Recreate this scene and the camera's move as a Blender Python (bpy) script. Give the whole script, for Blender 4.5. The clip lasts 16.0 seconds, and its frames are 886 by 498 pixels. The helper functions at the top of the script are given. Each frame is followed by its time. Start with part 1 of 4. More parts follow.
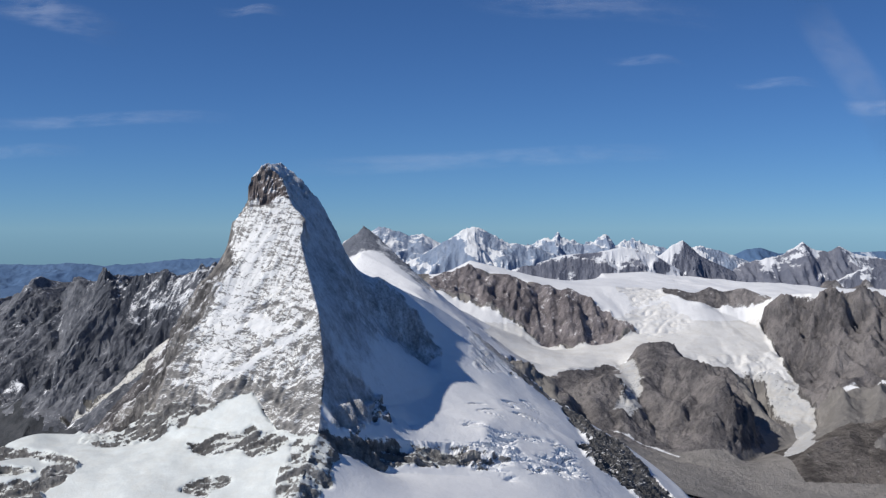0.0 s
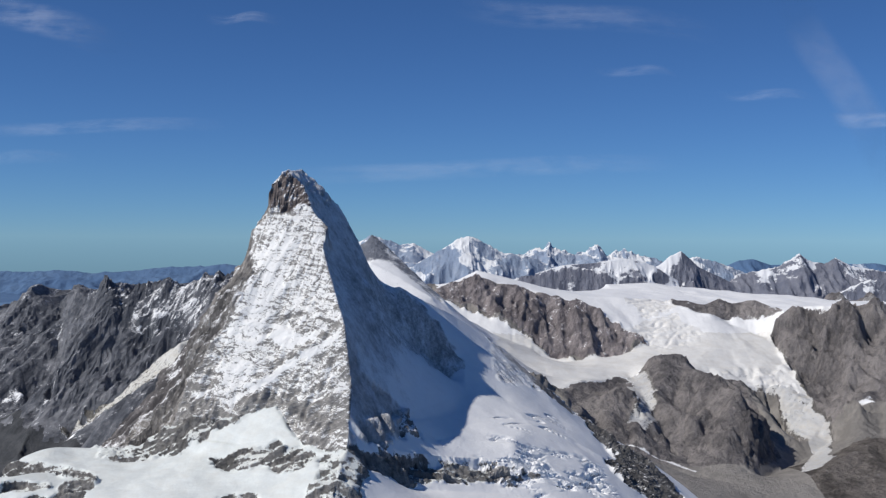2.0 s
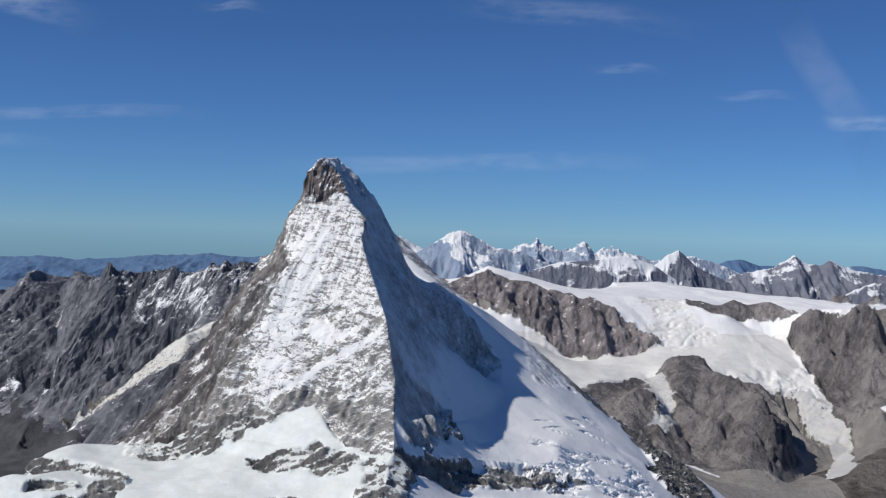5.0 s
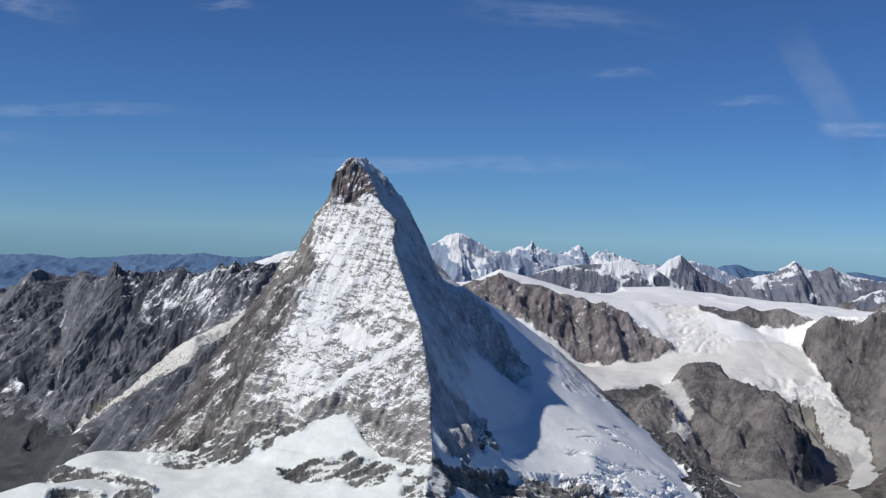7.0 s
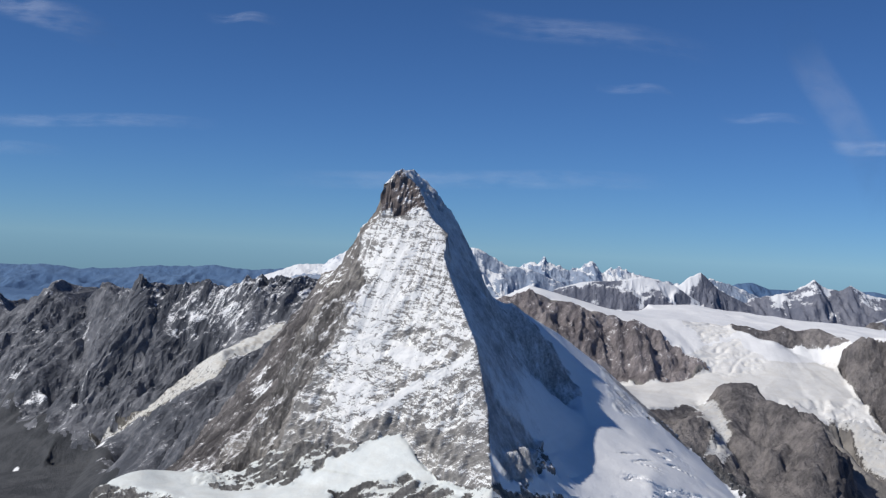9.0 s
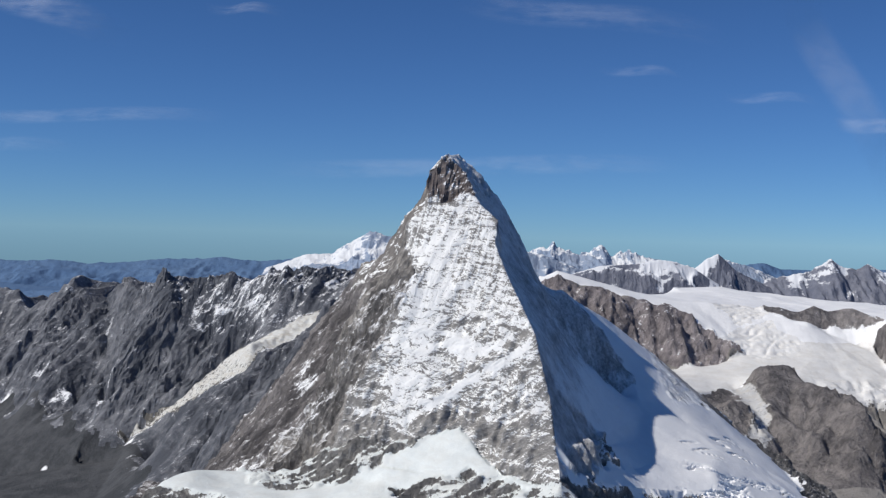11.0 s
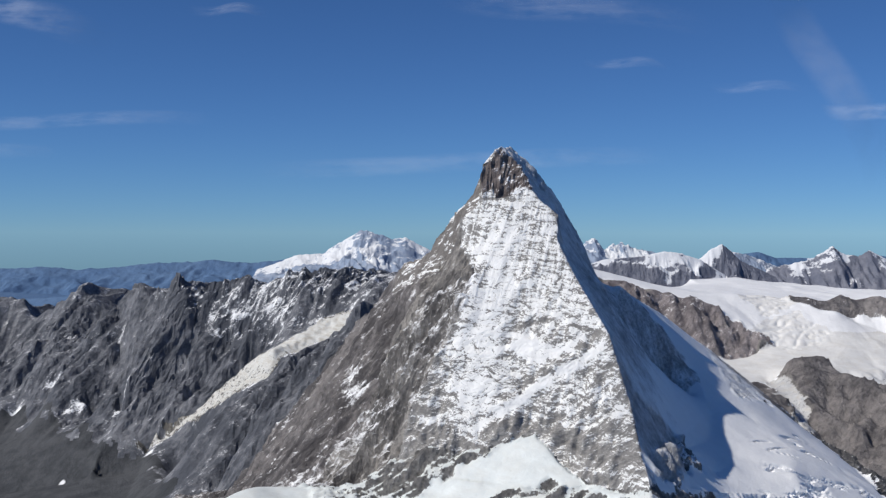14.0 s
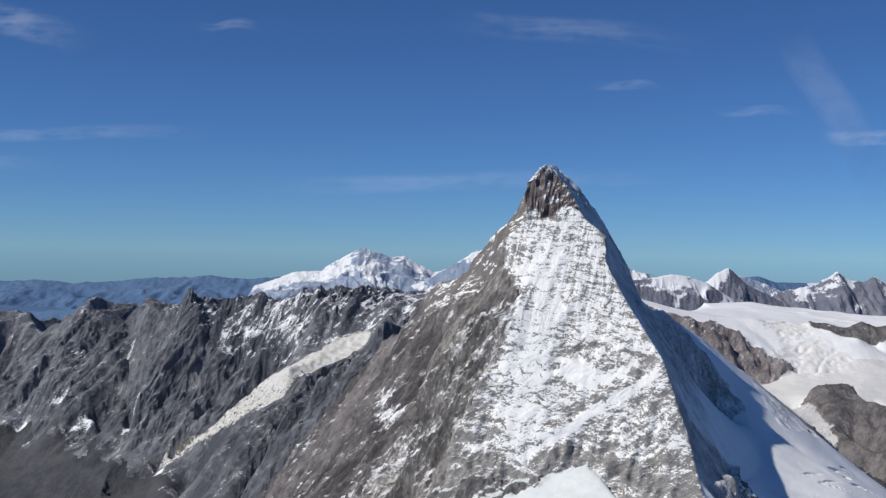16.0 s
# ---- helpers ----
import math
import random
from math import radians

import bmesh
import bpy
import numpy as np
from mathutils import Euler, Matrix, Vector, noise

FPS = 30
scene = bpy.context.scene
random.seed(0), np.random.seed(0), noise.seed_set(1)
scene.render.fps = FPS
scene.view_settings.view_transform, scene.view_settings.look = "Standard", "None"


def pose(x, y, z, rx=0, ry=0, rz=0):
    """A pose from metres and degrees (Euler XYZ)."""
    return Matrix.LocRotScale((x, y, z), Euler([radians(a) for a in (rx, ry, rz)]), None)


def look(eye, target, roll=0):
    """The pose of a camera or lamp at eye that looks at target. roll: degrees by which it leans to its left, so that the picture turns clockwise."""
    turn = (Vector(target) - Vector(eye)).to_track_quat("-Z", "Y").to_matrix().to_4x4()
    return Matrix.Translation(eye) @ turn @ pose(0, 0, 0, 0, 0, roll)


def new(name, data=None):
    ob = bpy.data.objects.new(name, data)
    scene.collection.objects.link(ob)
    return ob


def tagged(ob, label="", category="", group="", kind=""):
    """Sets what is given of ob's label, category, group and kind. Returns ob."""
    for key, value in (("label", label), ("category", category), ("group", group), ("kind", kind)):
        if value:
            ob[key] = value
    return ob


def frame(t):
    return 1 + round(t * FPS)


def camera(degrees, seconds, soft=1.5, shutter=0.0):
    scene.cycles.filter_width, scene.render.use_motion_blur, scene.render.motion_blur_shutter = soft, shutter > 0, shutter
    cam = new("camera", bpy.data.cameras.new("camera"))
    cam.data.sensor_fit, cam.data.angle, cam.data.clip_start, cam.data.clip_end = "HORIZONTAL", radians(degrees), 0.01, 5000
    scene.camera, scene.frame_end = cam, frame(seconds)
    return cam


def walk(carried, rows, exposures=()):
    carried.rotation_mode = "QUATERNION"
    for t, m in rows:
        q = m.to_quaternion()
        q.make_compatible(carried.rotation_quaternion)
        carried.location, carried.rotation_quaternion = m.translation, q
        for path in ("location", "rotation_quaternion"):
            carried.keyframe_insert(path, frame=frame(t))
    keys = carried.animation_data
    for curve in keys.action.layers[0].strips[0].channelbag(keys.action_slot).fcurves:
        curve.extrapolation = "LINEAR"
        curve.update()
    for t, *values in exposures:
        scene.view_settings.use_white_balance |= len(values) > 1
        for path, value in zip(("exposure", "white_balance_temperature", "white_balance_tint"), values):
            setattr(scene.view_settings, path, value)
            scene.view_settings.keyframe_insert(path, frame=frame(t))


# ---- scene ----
cam = camera(42.3, 16.0, soft=1.3)
METRES, EYE, TILT, LEAN, TURN = 110.0, 215.0, -1.0, 0.0, 0.0
ROWS = [
    (0.0, 0.0, 0.0, 0.0, 0.0, 0.0, -0.0),
    (0.5, -0.0231, 0.0183, 0.0007, -0.1, 0.16, -0.15),
    (1.0, -0.0476, 0.0367, 0.0001, -0.5, 0.32, -0.13),
    (1.5, -0.0708, 0.0564, 0.0014, -0.62, 0.31, -0.23),
    (2.0, -0.0956, 0.0761, 0.0008, -0.62, 0.47, -0.35),
    (2.5, -0.1187, 0.0949, 0.0009, -0.76, 0.57, -0.75),
    (3.0, -0.143, 0.117, 0.0029, -1.14, 0.47, -1.01),
    (3.5, -0.166, 0.1361, 0.0026, -1.09, 0.36, -1.13),
    (4.0, -0.191, 0.1565, 0.0017, -1.1, 0.31, -1.38),
    (6.5, -0.3084, 0.2553, 0.0004, -2.11, 0.02, -1.73),
    (7.0, -0.3324, 0.2757, 0.0006, -2.0, 0.29, -2.13),
    (7.5, -0.3553, 0.2944, -0.0002, -2.2, 0.69, -2.63),
    (8.0, -0.38, 0.3165, -0.0002, -2.31, 0.71, -2.6),
    (8.5, -0.403, 0.3352, -0.0012, -1.79, 0.94, -2.74),
    (9.0, -0.4283, 0.3577, -0.001, -1.59, 1.0, -2.79),
    (9.5, -0.4515, 0.3776, -0.0018, -1.43, 0.7, -2.49),
    (12.0, -0.5732, 0.4809, -0.0032, -1.39, 0.31, -0.92),
    (12.5, -0.5968, 0.5004, -0.003, -1.44, 0.26, -0.62),
    (13.0, -0.6217, 0.5216, -0.0026, -1.66, 0.13, -0.49),
    (13.5, -0.6448, 0.5411, -0.0029, -1.81, 0.16, -0.16),
    (14.0, -0.6694, 0.5628, -0.0022, -2.0, 0.2, -0.08),
    (14.5, -0.6925, 0.582, -0.0018, -2.46, 0.58, -0.4),
    (15.0, -0.7163, 0.6044, -0.0015, -2.82, 0.8, -0.52),
    (15.5, -0.7393, 0.6229, -0.0014, -2.52, 1.24, -0.83),
    (16.0, -0.7638, 0.6446, -0.0013, -2.27, 1.16, -0.99),
]
walk(cam, [(t, pose(0, 0, EYE, TILT, LEAN, TURN) @ pose(METRES * x, METRES * y, METRES * z, 90 + pitch, roll, yaw)) for t, x, y, z, yaw, pitch, roll in ROWS])

# ---------------------------------------------------------------- sky, sun
world = bpy.data.worlds.new("sky")
scene.world = world
world.use_nodes = True
wn = world.node_tree
sky = wn.nodes.new("ShaderNodeTexSky")
sky.sky_type = "NISHITA"
sky.sun_disc = False
SUN = Vector((-50.0, -18.5, 50.0)).normalized()      # the way to the sun
sky.sun_elevation = math.asin(SUN.z)
sky.sun_rotation = math.atan2(SUN.x, SUN.y)
sky.altitude = 4100
sky.air_density, sky.dust_density, sky.ozone_density = 1.0, 0.0, 3.0
wn.nodes["Background"].inputs["Strength"].default_value = 0.055
deep = wn.nodes.new("ShaderNodeMix")          # thin clear mountain air: a deeper blue
deep.data_type, deep.blend_type = "RGBA", "MULTIPLY"
deep.inputs[0].default_value = 1.0
deep.inputs[7].default_value = (0.57, 0.92, 1.36, 1)
wn.links.new(sky.outputs[0], deep.inputs[6])
wn.links.new(deep.outputs[2], wn.nodes["Background"].inputs["Color"])

sun = new("sun", bpy.data.lights.new("sun", "SUN"))
sun.data.energy, sun.data.angle, sun.data.color = 3.85, radians(0.53), (1.0, 0.955, 0.89)
sun.matrix_world = look(SUN * 500, (0, 0, 0))


# ---------------------------------------------------------------- noise on arrays
def hashed(i, j, k, seed):
    h = (i * 374761393 + j * 668265263 + k * 2147483647 + seed * 974711) & 0xFFFFFFFF
    h = ((h ^ (h >> 13)) * 1274126177) & 0xFFFFFFFF
    h = ((h ^ (h >> 16)) * 2246822519) & 0xFFFFFFFF
    return (h ^ (h >> 15)) & 0xFFFFFFFF


def gnoise(x, y, z, seed=0):
    """Gradient noise of about -1 to 1."""
    xi, yi, zi = (np.floor(a).astype(np.int64) for a in (x, y, z))
    fx, fy, fz = x - xi, y - yi, z - zi
    ux, uy, uz = (f * f * f * (f * (f * 6 - 15) + 10) for f in (fx, fy, fz))
    out = 0
    for a in (0, 1):
        for b in (0, 1):
            for c in (0, 1):
                h = hashed(xi + a, yi + b, zi + c, seed)
                gx = (h & 1023) / 511.5 - 1
                gy = ((h >> 10) & 1023) / 511.5 - 1
                gz = ((h >> 20) & 1023) / 511.5 - 1
                w = (ux if a else 1 - ux) * (uy if b else 1 - uy) * (uz if c else 1 - uz)
                out = out + w * (gx * (fx - a) + gy * (fy - b) + gz * (fz - c))
    return out * 1.3


def fbm(x, y, z, octaves=5, seed=0, gain=0.5):
    out, amp = 0, 1.0
    for o in range(octaves):
        out = out + amp * gnoise(x, y, z, seed + o)
        x, y, z, amp = x * 2.03, y * 2.03, z * 2.03, amp * gain
    return out


def ridged(x, y, z, octaves=5, seed=0, gain=0.55):
    """Sharp crests and round hollows, with a spread of about 1."""
    out, amp, total = 0, 1.0, 0.0
    for o in range(octaves):
        out = out + amp * (1 - 2.2 * np.abs(gnoise(x, y, z, seed + o)))
        total += amp
        x, y, z, amp = x * 2.07, y * 2.07, z * 2.07, amp * gain
    return (out / total - 0.561) / 0.192


def smooth(a, b, x):
    t = np.clip((x - a) / (b - a), 0, 1)
    return t * t * (3 - 2 * t)


def inside(poly, x, y):
    """Which places lie within a plan outline."""
    hit = np.zeros(x.shape, bool)
    for (x0, y0), (x1, y1) in zip(poly, poly[1:] + poly[:1]):
        if y0 != y1:
            hit ^= ((y0 > y) != (y1 > y)) & (x < (x1 - x0) * (y - y0) / (y1 - y0) + x0)
    return hit


# ---------------------------------------------------------------- land: a skin hung between ridges, edges and valley lines
def land(x0, x1, y0, y1, step, lines, turns=220):
    """Heights on a grid that keep to the lines and run evenly between them."""
    h = None
    for level in (32, 16, 8, 4, 2, 1):
        s = step * level
        nx, ny = int(round((x1 - x0) / s)) + 1, int(round((y1 - y0) / s)) + 1
        total, count = np.zeros(nx * ny), np.zeros(nx * ny)
        for line in lines:
            for (ax, ay, az), (bx, by, bz) in zip(line, line[1:]):
                n = max(2, int(math.hypot(bx - ax, by - ay) / s * 2.5))
                f = np.linspace(0, 1, n)
                i = np.rint((ax + (bx - ax) * f - x0) / s).astype(int)
                j = np.rint((ay + (by - ay) * f - y0) / s).astype(int)
                ok = (i >= 0) & (i < nx) & (j >= 0) & (j < ny)
                at = j[ok] * nx + i[ok]
                np.add.at(total, at, (az + (bz - az) * f)[ok])
                np.add.at(count, at, 1)
        fixed = (count > 0).reshape(ny, nx)
        want = (total / np.maximum(count, 1)).reshape(ny, nx)
        if h is None:
            h = np.full((ny, nx), want[fixed].mean())
        else:
            gi, gj = np.linspace(0, h.shape[1] - 1, nx), np.linspace(0, h.shape[0] - 1, ny)
            rows = np.array([np.interp(gi, np.arange(h.shape[1]), r) for r in h])
            h = np.array([np.interp(gj, np.arange(h.shape[0]), c) for c in rows.T]).T
        for _ in range(turns if level > 1 else turns // 2):
            h[fixed] = want[fixed]
            p = np.pad(h, 1, mode="edge")
            h = (p[1:-1, :-2] + p[1:-1, 2:] + p[:-2, 1:-1] + p[2:, 1:-1]) / 4
        h[fixed] = want[fixed]
    x, y = np.meshgrid(np.linspace(x0, x1, h.shape[1]), np.linspace(y0, y1, h.shape[0]))
    return x, y, h


def eased(mask, n):
    """A mask or field, blurred n times."""
    a = mask * 1.0
    for _ in range(n):
        p = np.pad(a, 1, mode="edge")
        a = (p[1:-1, :-2] + p[1:-1, 2:] + p[:-2, 1:-1] + p[2:, 1:-1]) / 4
    return a


def carve(z, dx, dy, force, turns, power=0.5, wear=0.15):
    """Let water run off a grid of heights: gives how deep it has cut, and the log of the cells that drain through each one."""
    ny, nx = z.shape
    z = z.copy()
    start = z.copy()
    ids = np.arange(nx * ny).reshape(ny, nx)
    ways = [(j, i, math.hypot(j * dy, i * dx)) for j in (-1, 0, 1) for i in (-1, 0, 1) if i or j]
    for turn in range(turns):
        best, to = np.zeros(z.shape), ids.copy()
        zp, ip = np.pad(z, 1, mode="edge"), np.pad(ids, 1, mode="edge")
        for j, i, far in ways:
            drop = (z - zp[1 + j:1 + j + ny, 1 + i:1 + i + nx]) / far
            pick = drop > best
            best = np.where(pick, drop, best)
            to = np.where(pick, ip[1 + j:1 + j + ny, 1 + i:1 + i + nx], to)
        order = np.argsort(z.ravel()).tolist()
        to = to.ravel().tolist()
        area = [1.0] * len(to)
        for a in reversed(order):
            if to[a] != a:
                area[to[a]] += area[a]
        pull = (force * np.array(area) ** power).tolist()
        h = z.ravel().tolist()
        for a in order:
            if to[a] != a:
                h[a] = (h[a] + pull[a] * h[to[a]]) / (1 + pull[a])
        z = np.array(h).reshape(ny, nx)
        z = (1 - wear) * z + wear * eased(z, 1)
    return start - z, np.log(np.array(area).reshape(ny, nx))


def spread(a, shape):
    """A coarse grid drawn out to a finer one."""
    gi, gj = np.linspace(0, a.shape[1] - 1, shape[1]), np.linspace(0, a.shape[0] - 1, shape[0])
    rows = np.array([np.interp(gi, np.arange(a.shape[1]), r) for r in a])
    return np.array([np.interp(gj, np.arange(a.shape[0]), c) for c in rows.T]).T


def normals(v):
    """Normals of a grid of places (rows, columns, 3)."""
    n = np.cross(np.gradient(v, axis=1), np.gradient(v, axis=0))
    return n / np.maximum(np.linalg.norm(n, axis=2, keepdims=True), 1e-9)


def skin(name, v, faces, cover, material, parent=None, label="", angular=False):
    """A mesh of those cells of a grid that the mask picks, with its snow cover on the corners."""
    ny, nx = v.shape[:2]
    ids = np.arange(ny * nx).reshape(ny, nx)
    quads = np.stack([ids[:-1, :-1], ids[:-1, 1:], ids[1:, 1:], ids[1:, :-1]], axis=-1)[faces]
    used, quads = np.unique(quads, return_inverse=True)
    quads = quads.reshape(-1, 4)
    if len(quads) == 0:
        return None
    mesh = bpy.data.meshes.new(name)
    mesh.vertices.add(len(used))
    mesh.vertices.foreach_set("co", v.reshape(-1, 3)[used].astype(np.float32).ravel())
    mesh.loops.add(quads.size)
    mesh.loops.foreach_set("vertex_index", quads.astype(np.int32).ravel())
    mesh.polygons.add(len(quads))
    mesh.polygons.foreach_set("loop_start", np.arange(0, quads.size, 4, dtype=np.int32))
    mesh.update(calc_edges=True)
    mesh.polygons.foreach_set("use_smooth", np.full(len(quads), not angular))
    a = mesh.attributes.new("cover", "FLOAT", "POINT")
    a.data.foreach_set("value", cover.reshape(-1)[used].astype(np.float32))
    mesh.materials.append(material)
    ob = new(name, mesh)
    if parent:
        ob.parent = parent
    if label:
        tagged(ob, label)
    return ob


def cells(mask):
    """The cells whose first corner the mask holds."""
    return mask[:-1, :-1]


def pieces(mask, least=80):
    """The separate patches of a mask, the largest ones only."""
    jj, ii = np.nonzero(mask)
    j0, j1, i0, i1 = jj.min(), jj.max() + 1, ii.min(), ii.max() + 1
    m = mask[j0:j1, i0:i1]
    ids = np.where(m, np.arange(m.size).reshape(m.shape) + 1, 0)
    for _ in range(500):
        p = np.pad(ids, 1)
        grown = np.where(m, np.maximum.reduce([p[1:-1, 1:-1], p[:-2, 1:-1], p[2:, 1:-1], p[1:-1, :-2], p[1:-1, 2:]]), 0)
        if (grown == ids).all():
            break
        ids = grown
    names, sizes = np.unique(ids[ids > 0], return_counts=True)
    out = []
    for n, k in sorted(zip(names.tolist(), sizes.tolist()), key=lambda q: -q[1]):
        if k >= least:
            whole = np.zeros(mask.shape, bool)
            whole[j0:j1, i0:i1] = ids == n
            out.append(whole)
    return out


def cell_pieces(mask, least=80):
    """The same, on the cells of a grid."""
    return pieces(cells(mask), least)


def thing(name, place, label, category, kind="", group=""):
    ob = new(name)
    ob.location = place
    ob.empty_display_size = 5
    return tagged(ob, label, category, group, kind)


def own(parent):
    """Keep the children of a thing where they were made."""
    for ob in parent.children:
        ob.matrix_parent_inverse = Matrix.Translation(parent.location).inverted()


# ---------------------------------------------------------------- materials
def nodes_of(name):
    m = bpy.data.materials.new(name)
    m.use_nodes = True
    t = m.node_tree
    return m, t, t.nodes["Principled BSDF"]


def tex(t, kind, coords, scale, detail=4, rough=0.6, stretch=None, turn=None):
    if stretch or turn:
        mp = t.nodes.new("ShaderNodeMapping")
        mp.vector_type = "TEXTURE"
        mp.inputs["Scale"].default_value = tuple(1 / q for q in stretch or (1, 1, 1))
        mp.inputs["Rotation"].default_value = turn or (0, 0, 0)
        t.links.new(coords, mp.inputs[0])
        coords = mp.outputs[0]
    n = t.nodes.new(kind)
    t.links.new(coords, n.inputs["Vector"])
    n.inputs["Scale"].default_value = scale
    if kind == "ShaderNodeTexNoise":
        n.inputs["Detail"].default_value, n.inputs["Roughness"].default_value = detail, rough
    return n.outputs[0]


def maths(t, op, a, b=0.0, c=None):
    n = t.nodes.new("ShaderNodeMath")
    n.operation = op
    for i, q in enumerate((a, b) if c is None else (a, b, c)):
        if isinstance(q, (int, float)):
            n.inputs[i].default_value = q
        else:
            t.links.new(q, n.inputs[i])
    return n.outputs[0]


def ramp(t, value, lo, hi):
    n = t.nodes.new("ShaderNodeMapRange")
    n.interpolation_type = "SMOOTHSTEP"
    n.inputs[1].default_value, n.inputs[2].default_value = lo, hi
    t.links.new(value, n.inputs[0])
    return n.outputs[0]


def blend(t, f, a, b):
    n = t.nodes.new("ShaderNodeMix")
    n.data_type = "RGBA"
    if isinstance(f, (int, float)):
        n.inputs[0].default_value = f
    else:
        t.links.new(f, n.inputs[0])
    for i, q in ((6, a), (7, b)):
        if isinstance(q, tuple):
            n.inputs[i].default_value = (*q, 1)
        else:
            t.links.new(q, n.inputs[i])
    return n.outputs[2]


def alpine(name, rock_a, rock_b, snow=(0.86, 0.87, 0.88), grain=1.0, strata=3.0, tilt=0.12, ragged=1.2, lean=0.9, dust=0.0, relief=1.0, gap=0.5, soft=0.1, mix=(0.9, 0.7, 0.7, 0.5), tones=(0.70, 0.92), powder=0.2, shade=0.92, run=1.0, slope=0.12):
    """Rock with snow lying on it: the cover on the mesh, the slope and ragged noise say where."""
    m, t, bsdf = nodes_of(name)
    geo = t.nodes.new("ShaderNodeNewGeometry")
    pos = geo.outputs["Position"]
    att = t.nodes.new("ShaderNodeAttribute")
    att.attribute_name = "cover"
    sep = t.nodes.new("ShaderNodeSeparateXYZ")
    t.links.new(geo.outputs["Normal"], sep.inputs[0])
    big = tex(t, "ShaderNodeTexNoise", pos, 0.03 * grain, 5, 0.6)
    mid = tex(t, "ShaderNodeTexNoise", pos, 0.2 * grain, 7, 0.68)
    fine = tex(t, "ShaderNodeTexNoise", pos, 1.1 * grain, 5, 0.72)
    bands = tex(t, "ShaderNodeTexNoise", pos, 0.17 * grain, 7, 0.68, (run, run, strata), (tilt * 0.4, tilt, 0.3))
    streak = tex(t, "ShaderNodeTexNoise", pos, 0.55 * grain, 5, 0.68, (1, 1, 0.2), (0.0, slope, 0.0))
    tone = maths(t, "MULTIPLY_ADD", mid, 0.5, maths(t, "MULTIPLY_ADD", bands, 0.5, maths(t, "MULTIPLY", big, 0.6)))
    rock = blend(t, ramp(t, tone, *tones), rock_a, rock_b)
    sheer = maths(t, "MULTIPLY_ADD", streak, 0.5, maths(t, "MULTIPLY_ADD", bands, 0.3, maths(t, "MULTIPLY", big, 0.5)))
    rock = blend(t, maths(t, "MULTIPLY", ramp(t, sheer, 0.66, 0.56), 0.4 if gap > 0.2 else 0.0), rock, tuple(0.55 * v for v in rock_a))
    crack = maths(t, "MULTIPLY_ADD", fine, 0.6, maths(t, "MULTIPLY", streak, 0.6))
    rock = blend(t, ramp(t, crack, 0.46, 0.64), blend(t, gap, rock, tuple(0.3 * v for v in rock_a)), rock)
    edge = maths(t, "MULTIPLY_ADD", bands, mix[0], maths(t, "MULTIPLY_ADD", streak, mix[1], maths(t, "MULTIPLY_ADD", fine, mix[2], maths(t, "MULTIPLY", mid, mix[3]))))
    edge = maths(t, "MULTIPLY", maths(t, "SUBTRACT", edge, 0.5 * sum(mix)), ragged)
    fall = maths(t, "MULTIPLY", maths(t, "SUBTRACT", sep.outputs[2], 0.6), lean)
    lies = ramp(t, maths(t, "ADD", att.outputs["Fac"], maths(t, "ADD", edge, fall)), 0.5 - soft, 0.5 + soft)
    white = blend(t, ramp(t, mid, 0.3, 0.75), tuple(c * shade for c in snow), snow)
    if dust:
        white = blend(t, maths(t, "MULTIPLY", ramp(t, maths(t, "ADD", mid, bands), 0.85, 1.25), dust), white, (0.42, 0.38, 0.31))
    t.links.new(blend(t, lies, rock, white), bsdf.inputs["Base Color"])
    rough = t.nodes.new("ShaderNodeMapRange")
    rough.inputs[3].default_value, rough.inputs[4].default_value = 0.92, 0.6
    t.links.new(lies, rough.inputs[0])
    t.links.new(rough.outputs[0], bsdf.inputs["Roughness"])
    bsdf.inputs["Specular IOR Level"].default_value = 0.25
    bump = t.nodes.new("ShaderNodeBump")
    bump.inputs["Distance"].default_value = 1.6 * relief / grain
    force = maths(t, "MULTIPLY_ADD", maths(t, "SUBTRACT", 1.0, lies), 0.8, powder)
    t.links.new(force, bump.inputs["Strength"])
    t.links.new(maths(t, "ADD", maths(t, "MULTIPLY", fine, 0.6), maths(t, "ADD", streak, maths(t, "MULTIPLY", bands, 0.8))), bump.inputs["Height"])
    t.links.new(bump.outputs[0], bsdf.inputs["Normal"])
    return m


def mixed(t, kind, sockets):
    """A vector out of three values, sockets or plain numbers."""
    n = t.nodes.new("ShaderNodeCombineXYZ")
    for i, q in enumerate(sockets):
        if isinstance(q, (int, float)):
            n.inputs[i].default_value = q
        else:
            t.links.new(q, n.inputs[i])
    return tex(t, kind, n.outputs[0], 1.0, 5, 0.62)


